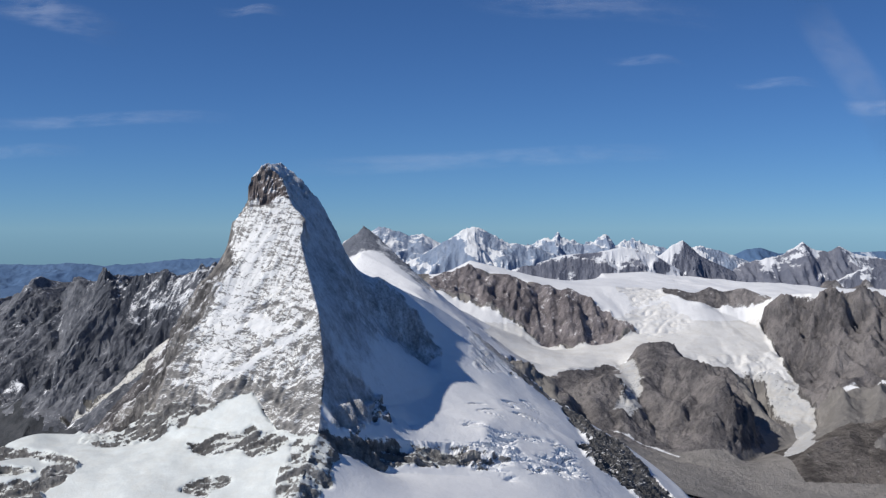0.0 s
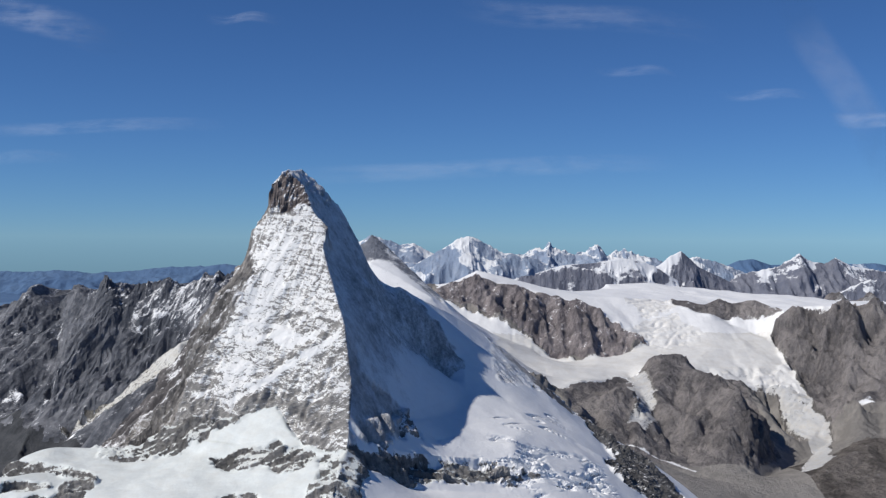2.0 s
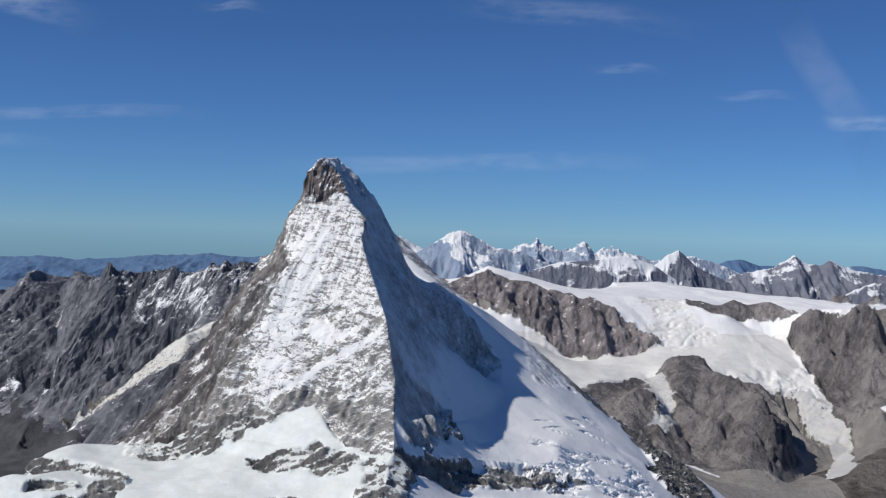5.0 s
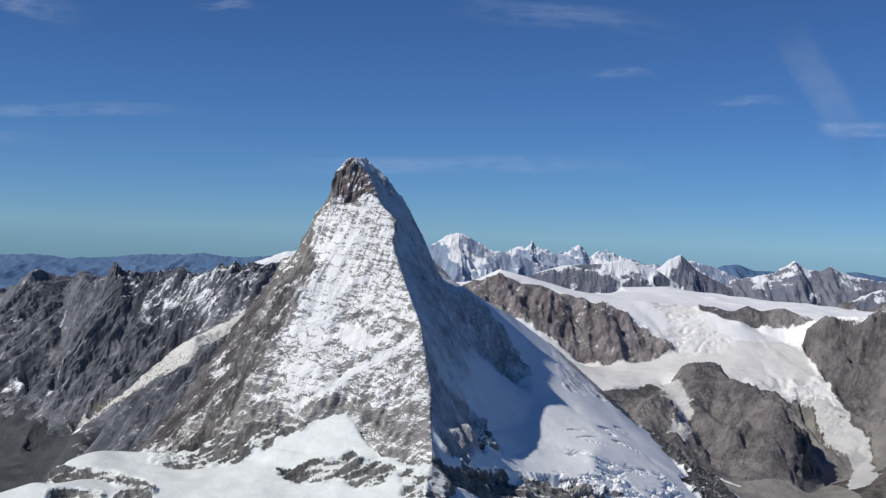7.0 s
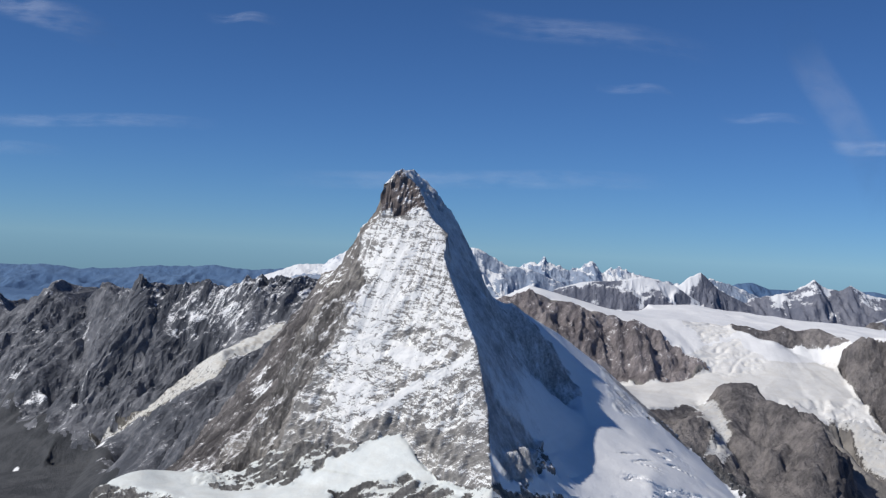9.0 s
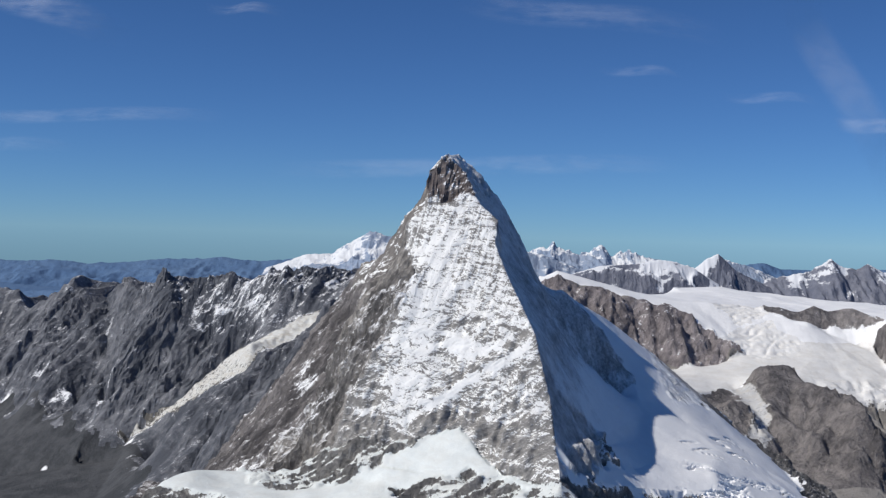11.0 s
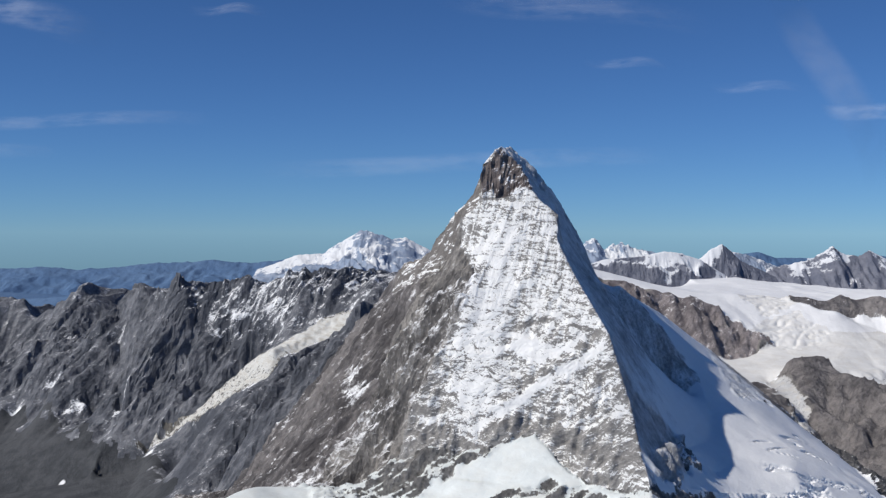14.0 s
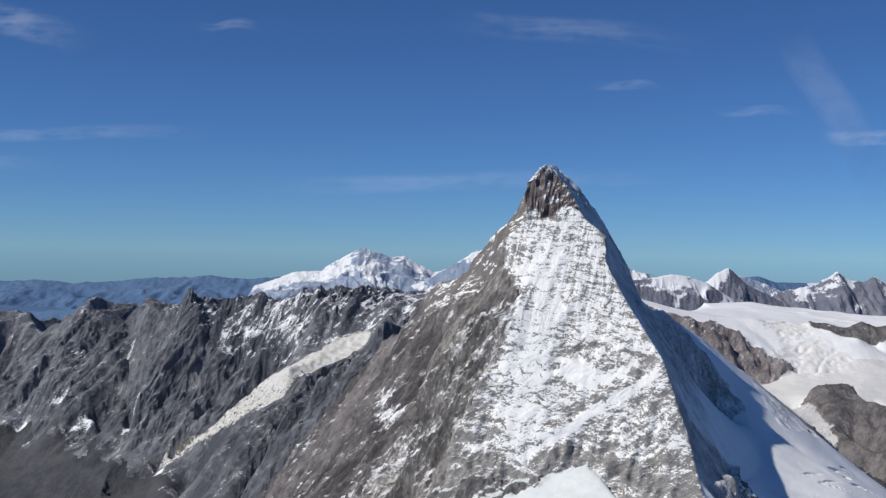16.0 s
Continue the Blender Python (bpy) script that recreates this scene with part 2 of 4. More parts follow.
def banded(name, rock_a, rock_b, snow=(0.88, 0.885, 0.875), side=(0.88, -0.47), dip=0.10, beds=2.8, runs=1.9, grit=1.8, soft=0.12, lean=0.6, high=196.0, joints=0.55, thin=0.95, bend=5.0):
    """A great rock face: snow on its thin tilted beds, in chutes high up and in slanting runnels lower down."""
    m, t, bsdf = nodes_of(name)
    geo = t.nodes.new("ShaderNodeNewGeometry")
    pos = geo.outputs["Position"]
    xyz, nrm = t.nodes.new("ShaderNodeSeparateXYZ"), t.nodes.new("ShaderNodeSeparateXYZ")
    t.links.new(pos, xyz.inputs[0])
    t.links.new(geo.outputs["Normal"], nrm.inputs[0])
    z = xyz.outputs[2]
    u = maths(t, "MULTIPLY_ADD", xyz.outputs[0], side[0], maths(t, "MULTIPLY", xyz.outputs[1], side[1]))
    warp = maths(t, "SUBTRACT", tex(t, "ShaderNodeTexNoise", pos, 0.07, 3, 0.55), 0.5)
    ripple = maths(t, "SUBTRACT", tex(t, "ShaderNodeTexNoise", pos, 0.45, 3, 0.6), 0.5)
    bed = maths(t, "MULTIPLY_ADD", u, dip, maths(t, "MULTIPLY_ADD", warp, bend, maths(t, "MULTIPLY_ADD", ripple, 1.3, z)))
    strata = mixed(t, "ShaderNodeTexNoise", (maths(t, "MULTIPLY", u, 0.18 * thin), maths(t, "MULTIPLY", bed, thin), maths(t, "MULTIPLY", xyz.outputs[0], 0.08)))
    chute = mixed(t, "ShaderNodeTexNoise", (maths(t, "MULTIPLY_ADD", warp, 4.0, maths(t, "MULTIPLY", u, 0.95)), maths(t, "MULTIPLY_ADD", ripple, 0.5, maths(t, "MULTIPLY", z, 0.10)), 0.0))
    over = maths(t, "MULTIPLY_ADD", u, -0.6, maths(t, "MULTIPLY_ADD", warp, 6.0, maths(t, "MULTIPLY", z, 0.8)))
    along = maths(t, "MULTIPLY_ADD", u, 0.8, maths(t, "MULTIPLY", z, 0.6))
    slant = mixed(t, "ShaderNodeTexNoise", (maths(t, "MULTIPLY", over, 1.5), maths(t, "MULTIPLY_ADD", ripple, 0.6, maths(t, "MULTIPLY", along, 0.24)), 3.0))
    fine = tex(t, "ShaderNodeTexNoise", pos, 2.6, 4, 0.7)
    up = ramp(t, maths(t, "MULTIPLY_ADD", warp, 30.0, z), high - 9.0, high + 6.0)
    run = maths(t, "ADD", maths(t, "MULTIPLY", chute, up), maths(t, "MULTIPLY", slant, maths(t, "SUBTRACT", 1.0, up)))
    att = t.nodes.new("ShaderNodeAttribute")
    att.attribute_name = "cover"
    edge = maths(t, "MULTIPLY_ADD", strata, beds, maths(t, "MULTIPLY_ADD", run, runs, maths(t, "MULTIPLY", fine, grit)))
    edge = maths(t, "SUBTRACT", edge, 0.5 * (beds + runs + grit))
    joint = mixed(t, "ShaderNodeTexNoise", (maths(t, "MULTIPLY", u, 0.26), maths(t, "MULTIPLY", bed, 0.8), 7.0))
    joint = ramp(t, maths(t, "ABSOLUTE", maths(t, "SUBTRACT", joint, 0.5)), 0.05, 0.0)
    edge = maths(t, "SUBTRACT", edge, maths(t, "MULTIPLY", joint, joints))
    fall = maths(t, "MULTIPLY", maths(t, "SUBTRACT", nrm.outputs[2], 0.6), lean)
    lies = ramp(t, maths(t, "ADD", att.outputs["Fac"], maths(t, "ADD", edge, fall)), 0.5 - soft, 0.5 + soft)
    tone = maths(t, "MULTIPLY_ADD", run, 0.6, maths(t, "MULTIPLY_ADD", strata, 0.5, maths(t, "MULTIPLY", fine, 0.6)))
    rock = blend(t, ramp(t, tone, 0.68, 1.0), rock_a, rock_b)
    white = blend(t, ramp(t, maths(t, "ADD", run, fine), 0.7, 1.15), tuple(c * 0.9 for c in snow), snow)
    t.links.new(blend(t, lies, rock, white), bsdf.inputs["Base Color"])
    rough = t.nodes.new("ShaderNodeMapRange")
    rough.inputs[3].default_value, rough.inputs[4].default_value = 0.92, 0.6
    t.links.new(lies, rough.inputs[0])
    t.links.new(rough.outputs[0], bsdf.inputs["Roughness"])
    bsdf.inputs["Specular IOR Level"].default_value = 0.25
    bump = t.nodes.new("ShaderNodeBump")
    bump.inputs["Distance"].default_value, bump.inputs["Strength"].default_value = 1.0, 0.6
    t.links.new(maths(t, "ADD", maths(t, "MULTIPLY", fine, 0.35), maths(t, "ADD", run, strata)), bump.inputs["Height"])
    t.links.new(bump.outputs[0], bsdf.inputs["Normal"])
    return m


face_rock = banded("banded_face_rock", (0.19, 0.185, 0.18), (0.36, 0.35, 0.335))
# shoulder colour set darker than the face, for its turn away from the sun
shoulder_rock = banded("banded_shoulder_rock", (0.13, 0.12, 0.113), (0.25, 0.232, 0.215), side=(0.3, -0.95), dip=-0.25, beds=5.0, runs=0.3, grit=0.6, high=150.0, thin=0.62, bend=1.5, joints=0.8)
# brown rock made darker to paint the shadow that the buttress stands in
shade_toned_buttress = alpine("shade_toned_buttress", (0.13, 0.128, 0.13), (0.24, 0.235, 0.23), strata=0.8, grain=1.1, ragged=1.9, lean=0.8, relief=1.0, soft=0.2, gap=0.25)
head_rock = alpine("summit_rock", (0.135, 0.113, 0.11), (0.25, 0.212, 0.198), strata=2.6, tilt=-0.3, slope=0.7, grain=2.0, ragged=2.3, lean=0.9, gap=0.3, soft=0.18)
wall_rock = alpine("wall_rock", (0.155, 0.147, 0.142), (0.36, 0.338, 0.31), strata=0.35, tilt=0.35, slope=0.2, grain=1.5, lean=0.6, ragged=1.4, soft=0.3, relief=0.65, tones=(0.72, 0.9), gap=0.35)
flank_rock = alpine("flank_rock", (0.115, 0.108, 0.11), (0.27, 0.252, 0.245), strata=0.4, tilt=0.6, slope=0.6, grain=1.3, lean=0.6, ragged=1.8, soft=0.25, relief=0.7, tones=(0.68, 0.94), gap=0.3)
rib_rock = alpine("rib_rock", (0.34, 0.34, 0.35), (0.47, 0.47, 0.475), strata=0.4, ragged=1.6, lean=0.6, soft=0.5, gap=0.2, grain=1.3)
# rock lightened for snow dusting and for the haze over the shaded face
shade_rock = alpine("frosted_hazed_face_rock", (0.34, 0.34, 0.35), (0.47, 0.465, 0.47), shade=0.95, strata=0.3, ragged=1.15, lean=0.6, soft=0.5, gap=0.15, grain=1.1)
# grey rock with a blue tint painted in for the haze before the ridge
hazed_ridge_rock = alpine("hazed_ridge_rock", (0.105, 0.113, 0.132), (0.245, 0.252, 0.272), strata=0.35, grain=1.3, tilt=0.85, slope=0.75, ragged=2.6, lean=0.7, relief=0.8, soft=0.22, tones=(0.70, 0.94), gap=0.2)
cliff_rock = alpine("cliff_rock", (0.205, 0.185, 0.193), (0.37, 0.335, 0.34), strata=0.3, tilt=0.3, slope=0.25, grain=1.2, ragged=1.9, lean=0.5, relief=1.3, tones=(0.70, 0.94), gap=0.3)
# grey-brown rock, lightened and cooled a little to paint haze
knoll_rock = alpine("knoll_rock", (0.155, 0.147, 0.152), (0.37, 0.343, 0.333), strata=0.4, tilt=0.3, slope=-0.25, grain=0.9, ragged=1.4, lean=0.5, relief=1.3, tones=(0.66, 1.0), gap=0.25)
scree = alpine("scree", (0.20, 0.19, 0.18), (0.28, 0.265, 0.25), strata=1.0, grain=0.7, relief=0.4, gap=0.15, ragged=0.6, lean=0.2)
hill_rock = alpine("hill_rock", (0.12, 0.108, 0.10), (0.25, 0.226, 0.207), strata=0.4, tilt=-0.6, slope=-0.6, grain=0.9, relief=1.5, gap=0.35)
snow_mat = alpine("snow", (0.25, 0.24, 0.235), (0.38, 0.365, 0.35), ragged=1.3, lean=0.9, strata=2.0, powder=0.14, shade=0.92, dust=0.06)
old_snow = alpine("old_snow", (0.2, 0.195, 0.19), (0.34, 0.33, 0.315), snow=(0.815, 0.86, 0.845), ragged=1.7, lean=1.2, strata=2.5, grain=1.3, powder=0.22, shade=0.78, dust=0.25)
dark_scree = alpine("dark_scree", (0.05, 0.054, 0.06), (0.086, 0.09, 0.097), strata=1.0, grain=0.7, relief=0.4, gap=0.15, ragged=0.6, lean=0.2)
# dark rock of the second peak, with its blue shade mixed into the colour
shade_toned_peak = alpine("shade_toned_peak_rock", (0.15, 0.165, 0.2), (0.25, 0.265, 0.3), strata=0.5, tilt=-0.6, slope=-0.6, grain=0.9, ragged=1.5, lean=0.6, relief=0.6, soft=0.35, gap=0.15)
ice_mat = alpine("glacier_ice", (0.18, 0.17, 0.155), (0.32, 0.30, 0.27), snow=(0.80, 0.80, 0.79), ragged=1.0, lean=0.5, grain=1.2, dust=0.25, relief=0.9, powder=0.14)
tongue_ice = alpine("grey_glacier_ice", (0.18, 0.17, 0.165), (0.30, 0.285, 0.275), snow=(0.80, 0.80, 0.785), ragged=1.2, lean=0.5, grain=0.9, dust=0.3, relief=1.0, powder=0.18, shade=0.85)
low_ice = alpine("stony_glacier_ice", (0.18, 0.17, 0.165), (0.30, 0.285, 0.275), snow=(0.62, 0.63, 0.64), ragged=1.2, lean=0.5, grain=1.2, dust=0.5, relief=1.2, powder=0.3, shade=0.75)
hung_ice = alpine("dirty_hanging_ice", (0.2, 0.19, 0.17), (0.32, 0.30, 0.26), snow=(0.78, 0.785, 0.755), ragged=1.9, lean=0.5, grain=1.6, dust=0.7, relief=1.2, powder=0.3, shade=0.8)
# far rock and snow: the blue of the haze is put into their colours
hazed_mid_rock = alpine("far_hazed_brown_rock", (0.155, 0.17, 0.22), (0.23, 0.24, 0.285), snow=(0.75, 0.77, 0.80), grain=0.35, strata=1.0, ragged=1.5, lean=1.4, gap=0.1, relief=0.5, mix=(0.4, 0.2, 0.5, 1.2))
hazed_far_rock = alpine("hazed_far_rock", (0.235, 0.30, 0.41), (0.32, 0.375, 0.47), snow=(0.77, 0.79, 0.81), grain=0.28, strata=1.6, ragged=1.9, lean=1.2, gap=0.1, relief=0.4, mix=(0.6, 0.2, 0.5, 1.1))
hazed_blue_rock = alpine("distant_hazed_rock", (0.08, 0.15, 0.275), (0.10, 0.175, 0.30), snow=(0.62, 0.68, 0.76), grain=0.05, strata=0.6, lean=0.1, relief=0.15, gap=0.05)

# ---------------------------------------------------------------- the great peak
hoernli = [(-50.9, 330.4, 234.2), (-48.6, 329.6, 231.6), (-46.4, 329.2, 229.4), (-43.9, 325.6, 223.6), (-42.5, 323.7, 221.4), (-38.7, 320.3, 218), (-39.6, 315.5, 212.3), (-36.5, 307, 204), (-32, 293, 193.3), (-29.4, 282, 179.6), (-29.4, 274, 173.3), (-29.2, 266, 167.6), (-31, 252, 161), (-34, 236, 150), (-36, 225, 140)]
zmutt = [(-50.9, 330.4, 234.2), (-49.2, 334, 233.8), (-47.7, 338, 234.5), (-45, 339, 232), (-42.8, 339, 230.3), (-37.8, 341, 224.9), (-35.4, 340.5, 221.2), (-31.6, 339, 214.4), (-30.2, 337.5, 211), (-27.8, 339.6, 205.5), (-24.9, 344.5, 201.4), (-22, 346, 200.2), (-19.7, 346, 200.6), (-16.4, 350.5, 198.4), (-9, 356, 194.3), (-2.5, 365, 190.5), (10.3, 372, 182), (24, 364, 170), (34.3, 364, 161), (46, 371, 153), (57, 378, 146), (66, 372, 140), (74, 358, 134), (80, 340, 126), (86, 310, 116)]
head_edge = [(-50.9, 330.4, 234.2), (-52.7, 328.6, 232.2), (-54.9, 328.3, 229.9), (-55.8, 328, 227), (-56.0, 327.7, 224), (-56.0, 327.4, 220.8), (-57.2, 327, 219.6), (-60.3, 327.6, 216.8), (-60.6, 326, 211.5), (-57.7, 313, 204.6), (-60.4, 308, 197.6), (-66, 304, 188), (-70.5, 300, 181), (-72.8, 297.2, 175.6), (-75, 294, 168)]
lion = [(-56.5, 330.5, 220), (-58.8, 333, 219.7), (-60.7, 340, 219.2), (-61.7, 347, 217.3), (-63.8, 352, 214.4), (-65.7, 357, 211.5), (-66.4, 361, 209), (-68.7, 368, 206.6), (-73.2, 378, 205.2), (-76.5, 392, 200.3), (-80, 402, 192.5), (-86, 420, 186), (-88, 450, 180), (-89, 470, 177)]
head_back = [(-54.9, 328.4, 229.9), (-54, 333, 230), (-51.5, 340, 228), (-49.5, 346, 218), (-48, 360, 200)]
head_foot = [(-55.7, 327.0, 220.8), (-51.5, 326.4, 222), (-47.5, 325.9, 222.8), (-43.9, 325.2, 223.2)]
lip_drop = [(-40.6, 326.2, 218.6), (-37.5, 322.3, 213.2), (-37.4, 317.6, 208.2)]
roof_edge = [(-54.6, 328.4, 230), (-52.2, 328.7, 231.2), (-50.4, 328.8, 230.4), (-48.5, 329, 229.9), (-46.4, 329.2, 229.4)]
head_ledge = [(-56.0, 327.2, 219.9), (-56.3, 330, 220)]
wall_step = [(-75.5, 350, 187), (-79, 332, 177.5), (-79.5, 316, 171.5)]
wall_drop = [(-62.3, 328, 208), (-65, 344, 206), (-68.3, 358, 204), (-72.5, 368, 199)]
spur_a = [(-66.4, 361, 209), (-70.5, 347, 199), (-74, 330, 189), (-74, 312.4, 182.6), (-81, 319, 169), (-90, 329, 161), (-104, 330, 155)]
spur_b = [(-76.5, 392, 200.3), (-76.5, 371, 188.8), (-87.5, 369.6, 179), (-101, 373, 158.7), (-122, 400, 130)]
east_foot = [(-75, 292, 167), (-68, 289.5, 171.5), (-57, 286, 171), (-47.8, 285.7, 174.5), (-44, 279, 170.5), (-39.6, 272.5, 167), (-33, 268, 166.5), (-29.2, 266, 167.6)]
snow_a = [(-110, 286, 161.5), (-103, 293, 163.5), (-95, 295, 162), (-85, 289.5, 160.3), (-70, 284, 163.5), (-61, 277, 162.6), (-51.7, 263, 158.8), (-40, 252, 157)]
snow_b = [(-128, 268, 155), (-112, 272, 159.5), (-90, 268, 158), (-70, 262, 158), (-52, 252, 155)]
snow_back = [(-118, 300, 152), (-104, 305, 156), (-88, 305, 158), (-78, 298, 163)]
north_lip = [(-22, 278.5, 166.9), (-19.4, 280, 165.4), (-15.6, 283.6, 163.4), (-8.2, 290.6, 161.3), (-0.3, 296, 159.8), (6.6, 297.6, 158.2), (18, 300, 155.5)]
north_band = [(-22, 268, 162), (-15.8, 277, 156), (-5, 281.5, 154.5), (8, 288, 152.5), (20, 292, 150)]
terrace_a = [(-9, 297, 163.7), (-3, 303.5, 163.9), (-1, 312.5, 165.2), (9.6, 321.7, 165), (16.8, 326, 163.8), (27.6, 329.6, 159.7), (40, 330, 153)]
terrace_b = [(-1.5, 345.3, 180), (11, 338.5, 168.6), (16.8, 326, 163.8), (10.7, 305, 161.2)]
terrace_c = [(24, 364, 170), (28, 345, 161), (32, 321, 155.3), (36, 305, 147)]
rib = [(-19.7, 346, 200.6), (-8.6, 346, 189.5), (-5.3, 345.8, 184), (-1.5, 345.3, 180)]
couloir = [(-28, 326, 203), (-24.5, 331, 196), (-21.5, 334.2, 190.4), (-15, 338, 183.5), (-9.4, 341.2, 178.5), (-4, 338, 173)]
band_top = [(-14.5, 280.3, 158.4), (-5.4, 285.4, 156.6), (2, 290, 155.6)]
lip_foot = [(-15.5, 282.4, 160.3), (-8.2, 289.4, 158.5), (-0.3, 294.8, 157.3), (6.6, 296.4, 156)]
north_bowl = [(-20.2, 288.8, 171.5), (-16.2, 293, 169.4), (-10, 305, 168), (-4, 318, 168), (0, 332, 171.5), (-1.5, 345.3, 180)]
front = [(-150, 225, 128), (-90, 228, 143), (-50, 232, 147), (-15, 250, 151), (5, 265, 149), (30, 280, 143), (60, 290, 128), (90, 290, 112)]
west_foot = [(-150, 240, 105), (-148, 300, 108), (-140, 360, 112), (-134, 420, 122), (-128, 470, 132)]
back_foot = [(-128, 470, 132), (-89, 470, 177), (-60, 440, 160), (-20, 430, 150), (20, 425, 150), (60, 430, 128), (84, 440, 113), (115, 440, 105)]
far_side = [(115, 440, 105), (112, 380, 102), (108, 310, 96), (105, 225, 90)]
near_side = [(-150, 225, 128), (-36, 225, 140), (105, 225, 90)]

PX, PY, PZ = land(-150, 112, 228, 450, 0.38, [hoernli, zmutt, head_edge, head_foot, roof_edge, lip_drop, lion, spur_a, spur_b, head_back, head_ledge, wall_drop, wall_step, east_foot, snow_a, snow_b, snow_back, north_lip, north_band, terrace_a, terrace_b, terrace_c, rib, couloir, north_bowl, band_top, lip_foot, front, west_foot, back_foot, far_side, near_side])
wx = PX + 2.2 * gnoise(PX * 0.25, PY * 0.25, PZ * 0.25, 3) + 1.0 * gnoise(PX * 0.8, PY * 0.8, PZ * 0.8, 4)
wy = PY + 2.2 * gnoise(PX * 0.25, PY * 0.25, PZ * 0.25, 5) + 1.0 * gnoise(PX * 0.8, PY * 0.8, PZ * 0.8, 6)
plan = lambda line: [(p[0], p[1]) for p in line]
in_east = inside(plan(hoernli[:12]) + plan(east_foot[::-1]) + plan(head_edge[::-1][1:-1]), PX, PY)
in_north = inside(plan(hoernli[:12]) + [(-24, 275)] + plan(north_lip[1:]) + [(40, 305), (60, 330), (80, 340)] + plan(zmutt[::-1][1:]), PX, PY)
in_wall = ~in_east & ~in_north & (((PX < -46) & (PY > 320) & (PY < 400)) | inside([(-52, 331), (-60.7, 327.6), (-57.7, 313), (-60.4, 308), (-66, 304), (-72.8, 297), (-76, 292), (-90, 300), (-108, 312), (-150, 330), (-150, 470), (-60, 470), (-40, 350)], PX, PY))
in_rib = inside([(-27, 329), (-27, 312), (-22, 314), (-13, 329), (-2, 340), (0, 345), (-8, 349), (-17, 350), (-22, 341)], wx, wy)
in_ridge_rock = inside([(36, 367), (41, 366), (48, 364), (58, 366), (62, 358), (70, 345), (86, 330), (90, 300), (70, 312), (52, 322), (43, 322), (38, 326), (43, 342), (38, 353)], wx, wy)
in_band = inside([(-31, 262), (-25, 270.5), (-20, 277.5), (-15.5, 282.4), (-8.2, 289.4), (-0.3, 294.8), (7, 296.4), (11, 294), (2, 289.2), (-5.4, 284.4), (-14, 279), (-20, 271.5), (-26, 262), (-31, 256)], 0.4 * wx + 0.6 * PX, 0.4 * wy + 0.6 * PY)
in_foot_rock = inside([(-104, 331), (-89, 317), (-76, 292), (-67, 286), (-70, 282), (-78, 283), (-90, 286), (-96, 297), (-112, 306), (-116, 316)], wx, wy)
in_low_rock = inside([(-62, 277), (-54, 275.5), (-48, 275), (-40, 272), (-36, 268), (-40, 264), (-48, 268), (-56, 270)], wx, wy)
hx, hy = 0.5 * (wx + PX), 0.5 * (wy + PY)
in_dome_rock = inside([(-94, 268), (-89, 273), (-86.5, 270.5), (-87.5, 264), (-92, 261), (-95.5, 263)], hx, hy) | inside([(-112, 285), (-100, 281.5), (-92, 278), (-88, 274), (-91, 272.5), (-99, 277), (-112, 280)], hx, hy)
in_dome_rock |= inside([(-108, 263), (-98, 265.5), (-92.5, 261.5), (-89, 257), (-100, 255), (-110, 257)], hx, hy) | inside([(-108, 269.5), (-97, 270), (-95.5, 268), (-108, 267)], hx, hy)
in_gap_rock = inside([(-59.5, 257), (-57.5, 261.5), (-50, 261), (-47.5, 258.5), (-53, 254.5)], hx, hy)
in_dark_foot = inside([(-77, 307), (-70, 295), (-64, 292), (-57, 291), (-52, 288), (-58, 285), (-67, 284), (-75, 287)], wx, wy)
in_north_rock = inside([(-32, 292), (-27, 288), (-22, 292), (-17, 296), (-12, 293), (-18, 285), (-22, 276), (-27, 272), (-31, 278)], wx, wy)
in_strip = inside([(8, 371), (14, 369), (26, 366), (36, 366), (34, 360), (24, 358), (16, 352), (11, 345), (8, 352)], wx, wy)
in_debris = inside([(-88, 318), (-83, 330), (-78, 318), (-76, 305), (-80, 303)], wx, wy) | inside([(-89, 376), (-81, 338), (-83, 334), (-88, 345)], wx, wy)
in_ridge_foot = inside([(-34, 270), (-27, 272), (-24, 262), (-28, 245), (-38, 245), (-36, 256)], wx, wy)

def streaked(base, x, y, line, width, amount):
    """More (or less) snow along a line in the plan."""
    d = np.full(x.shape, 99.0)
    for (ax, ay), (bx, by) in zip(line, line[1:]):
        f = np.clip(((x - ax) * (bx - ax) + (y - ay) * (by - ay)) / ((bx - ax) ** 2 + (by - ay) ** 2), 0, 1)
        d = np.minimum(d, np.hypot(x - ax - f * (bx - ax), y - ay - f * (by - ay)))
    return base + amount * smooth(width, 0.3 * width, d)


wide = gnoise(PX * 0.05, PY * 0.05, PZ * 0.05, 17)
rills = PZ + 0.7 * fbm(PX * 0.12, PY * 0.12, PZ * 0.12, 3, 15) + 0.35 * gnoise(PX * 0.9, PY * 0.9, PZ * 0.3, 16)
cut, flow = carve(rills[::2, ::2], 0.76, 0.76, 0.035, 9)
cut, flow = spread(cut, PX.shape), spread(eased(flow, 1), PX.shape)
course = PZ + 0.10 * PX - 0.05 * PY + 1.2 * gnoise(PX * 0.09, PY * 0.09, PZ * 0.09, 22)
ledge = ((course / 2.3) % 1.0) - 0.5 + 0.6 * (((course / 0.95 + 0.3) % 1.0) - 0.5)
beds = gnoise(PX * 0.05, PY * 0.05, course * 0.5, 24) + 0.7 * gnoise(PX * 0.12, PY * 0.12, course * 1.1, 25)
slant = gnoise(PX * 0.07, PY * 0.07, (PZ - 0.55 * (0.88 * PX - 0.47 * PY)) * 0.4, 28) * smooth(205, 190, PZ)
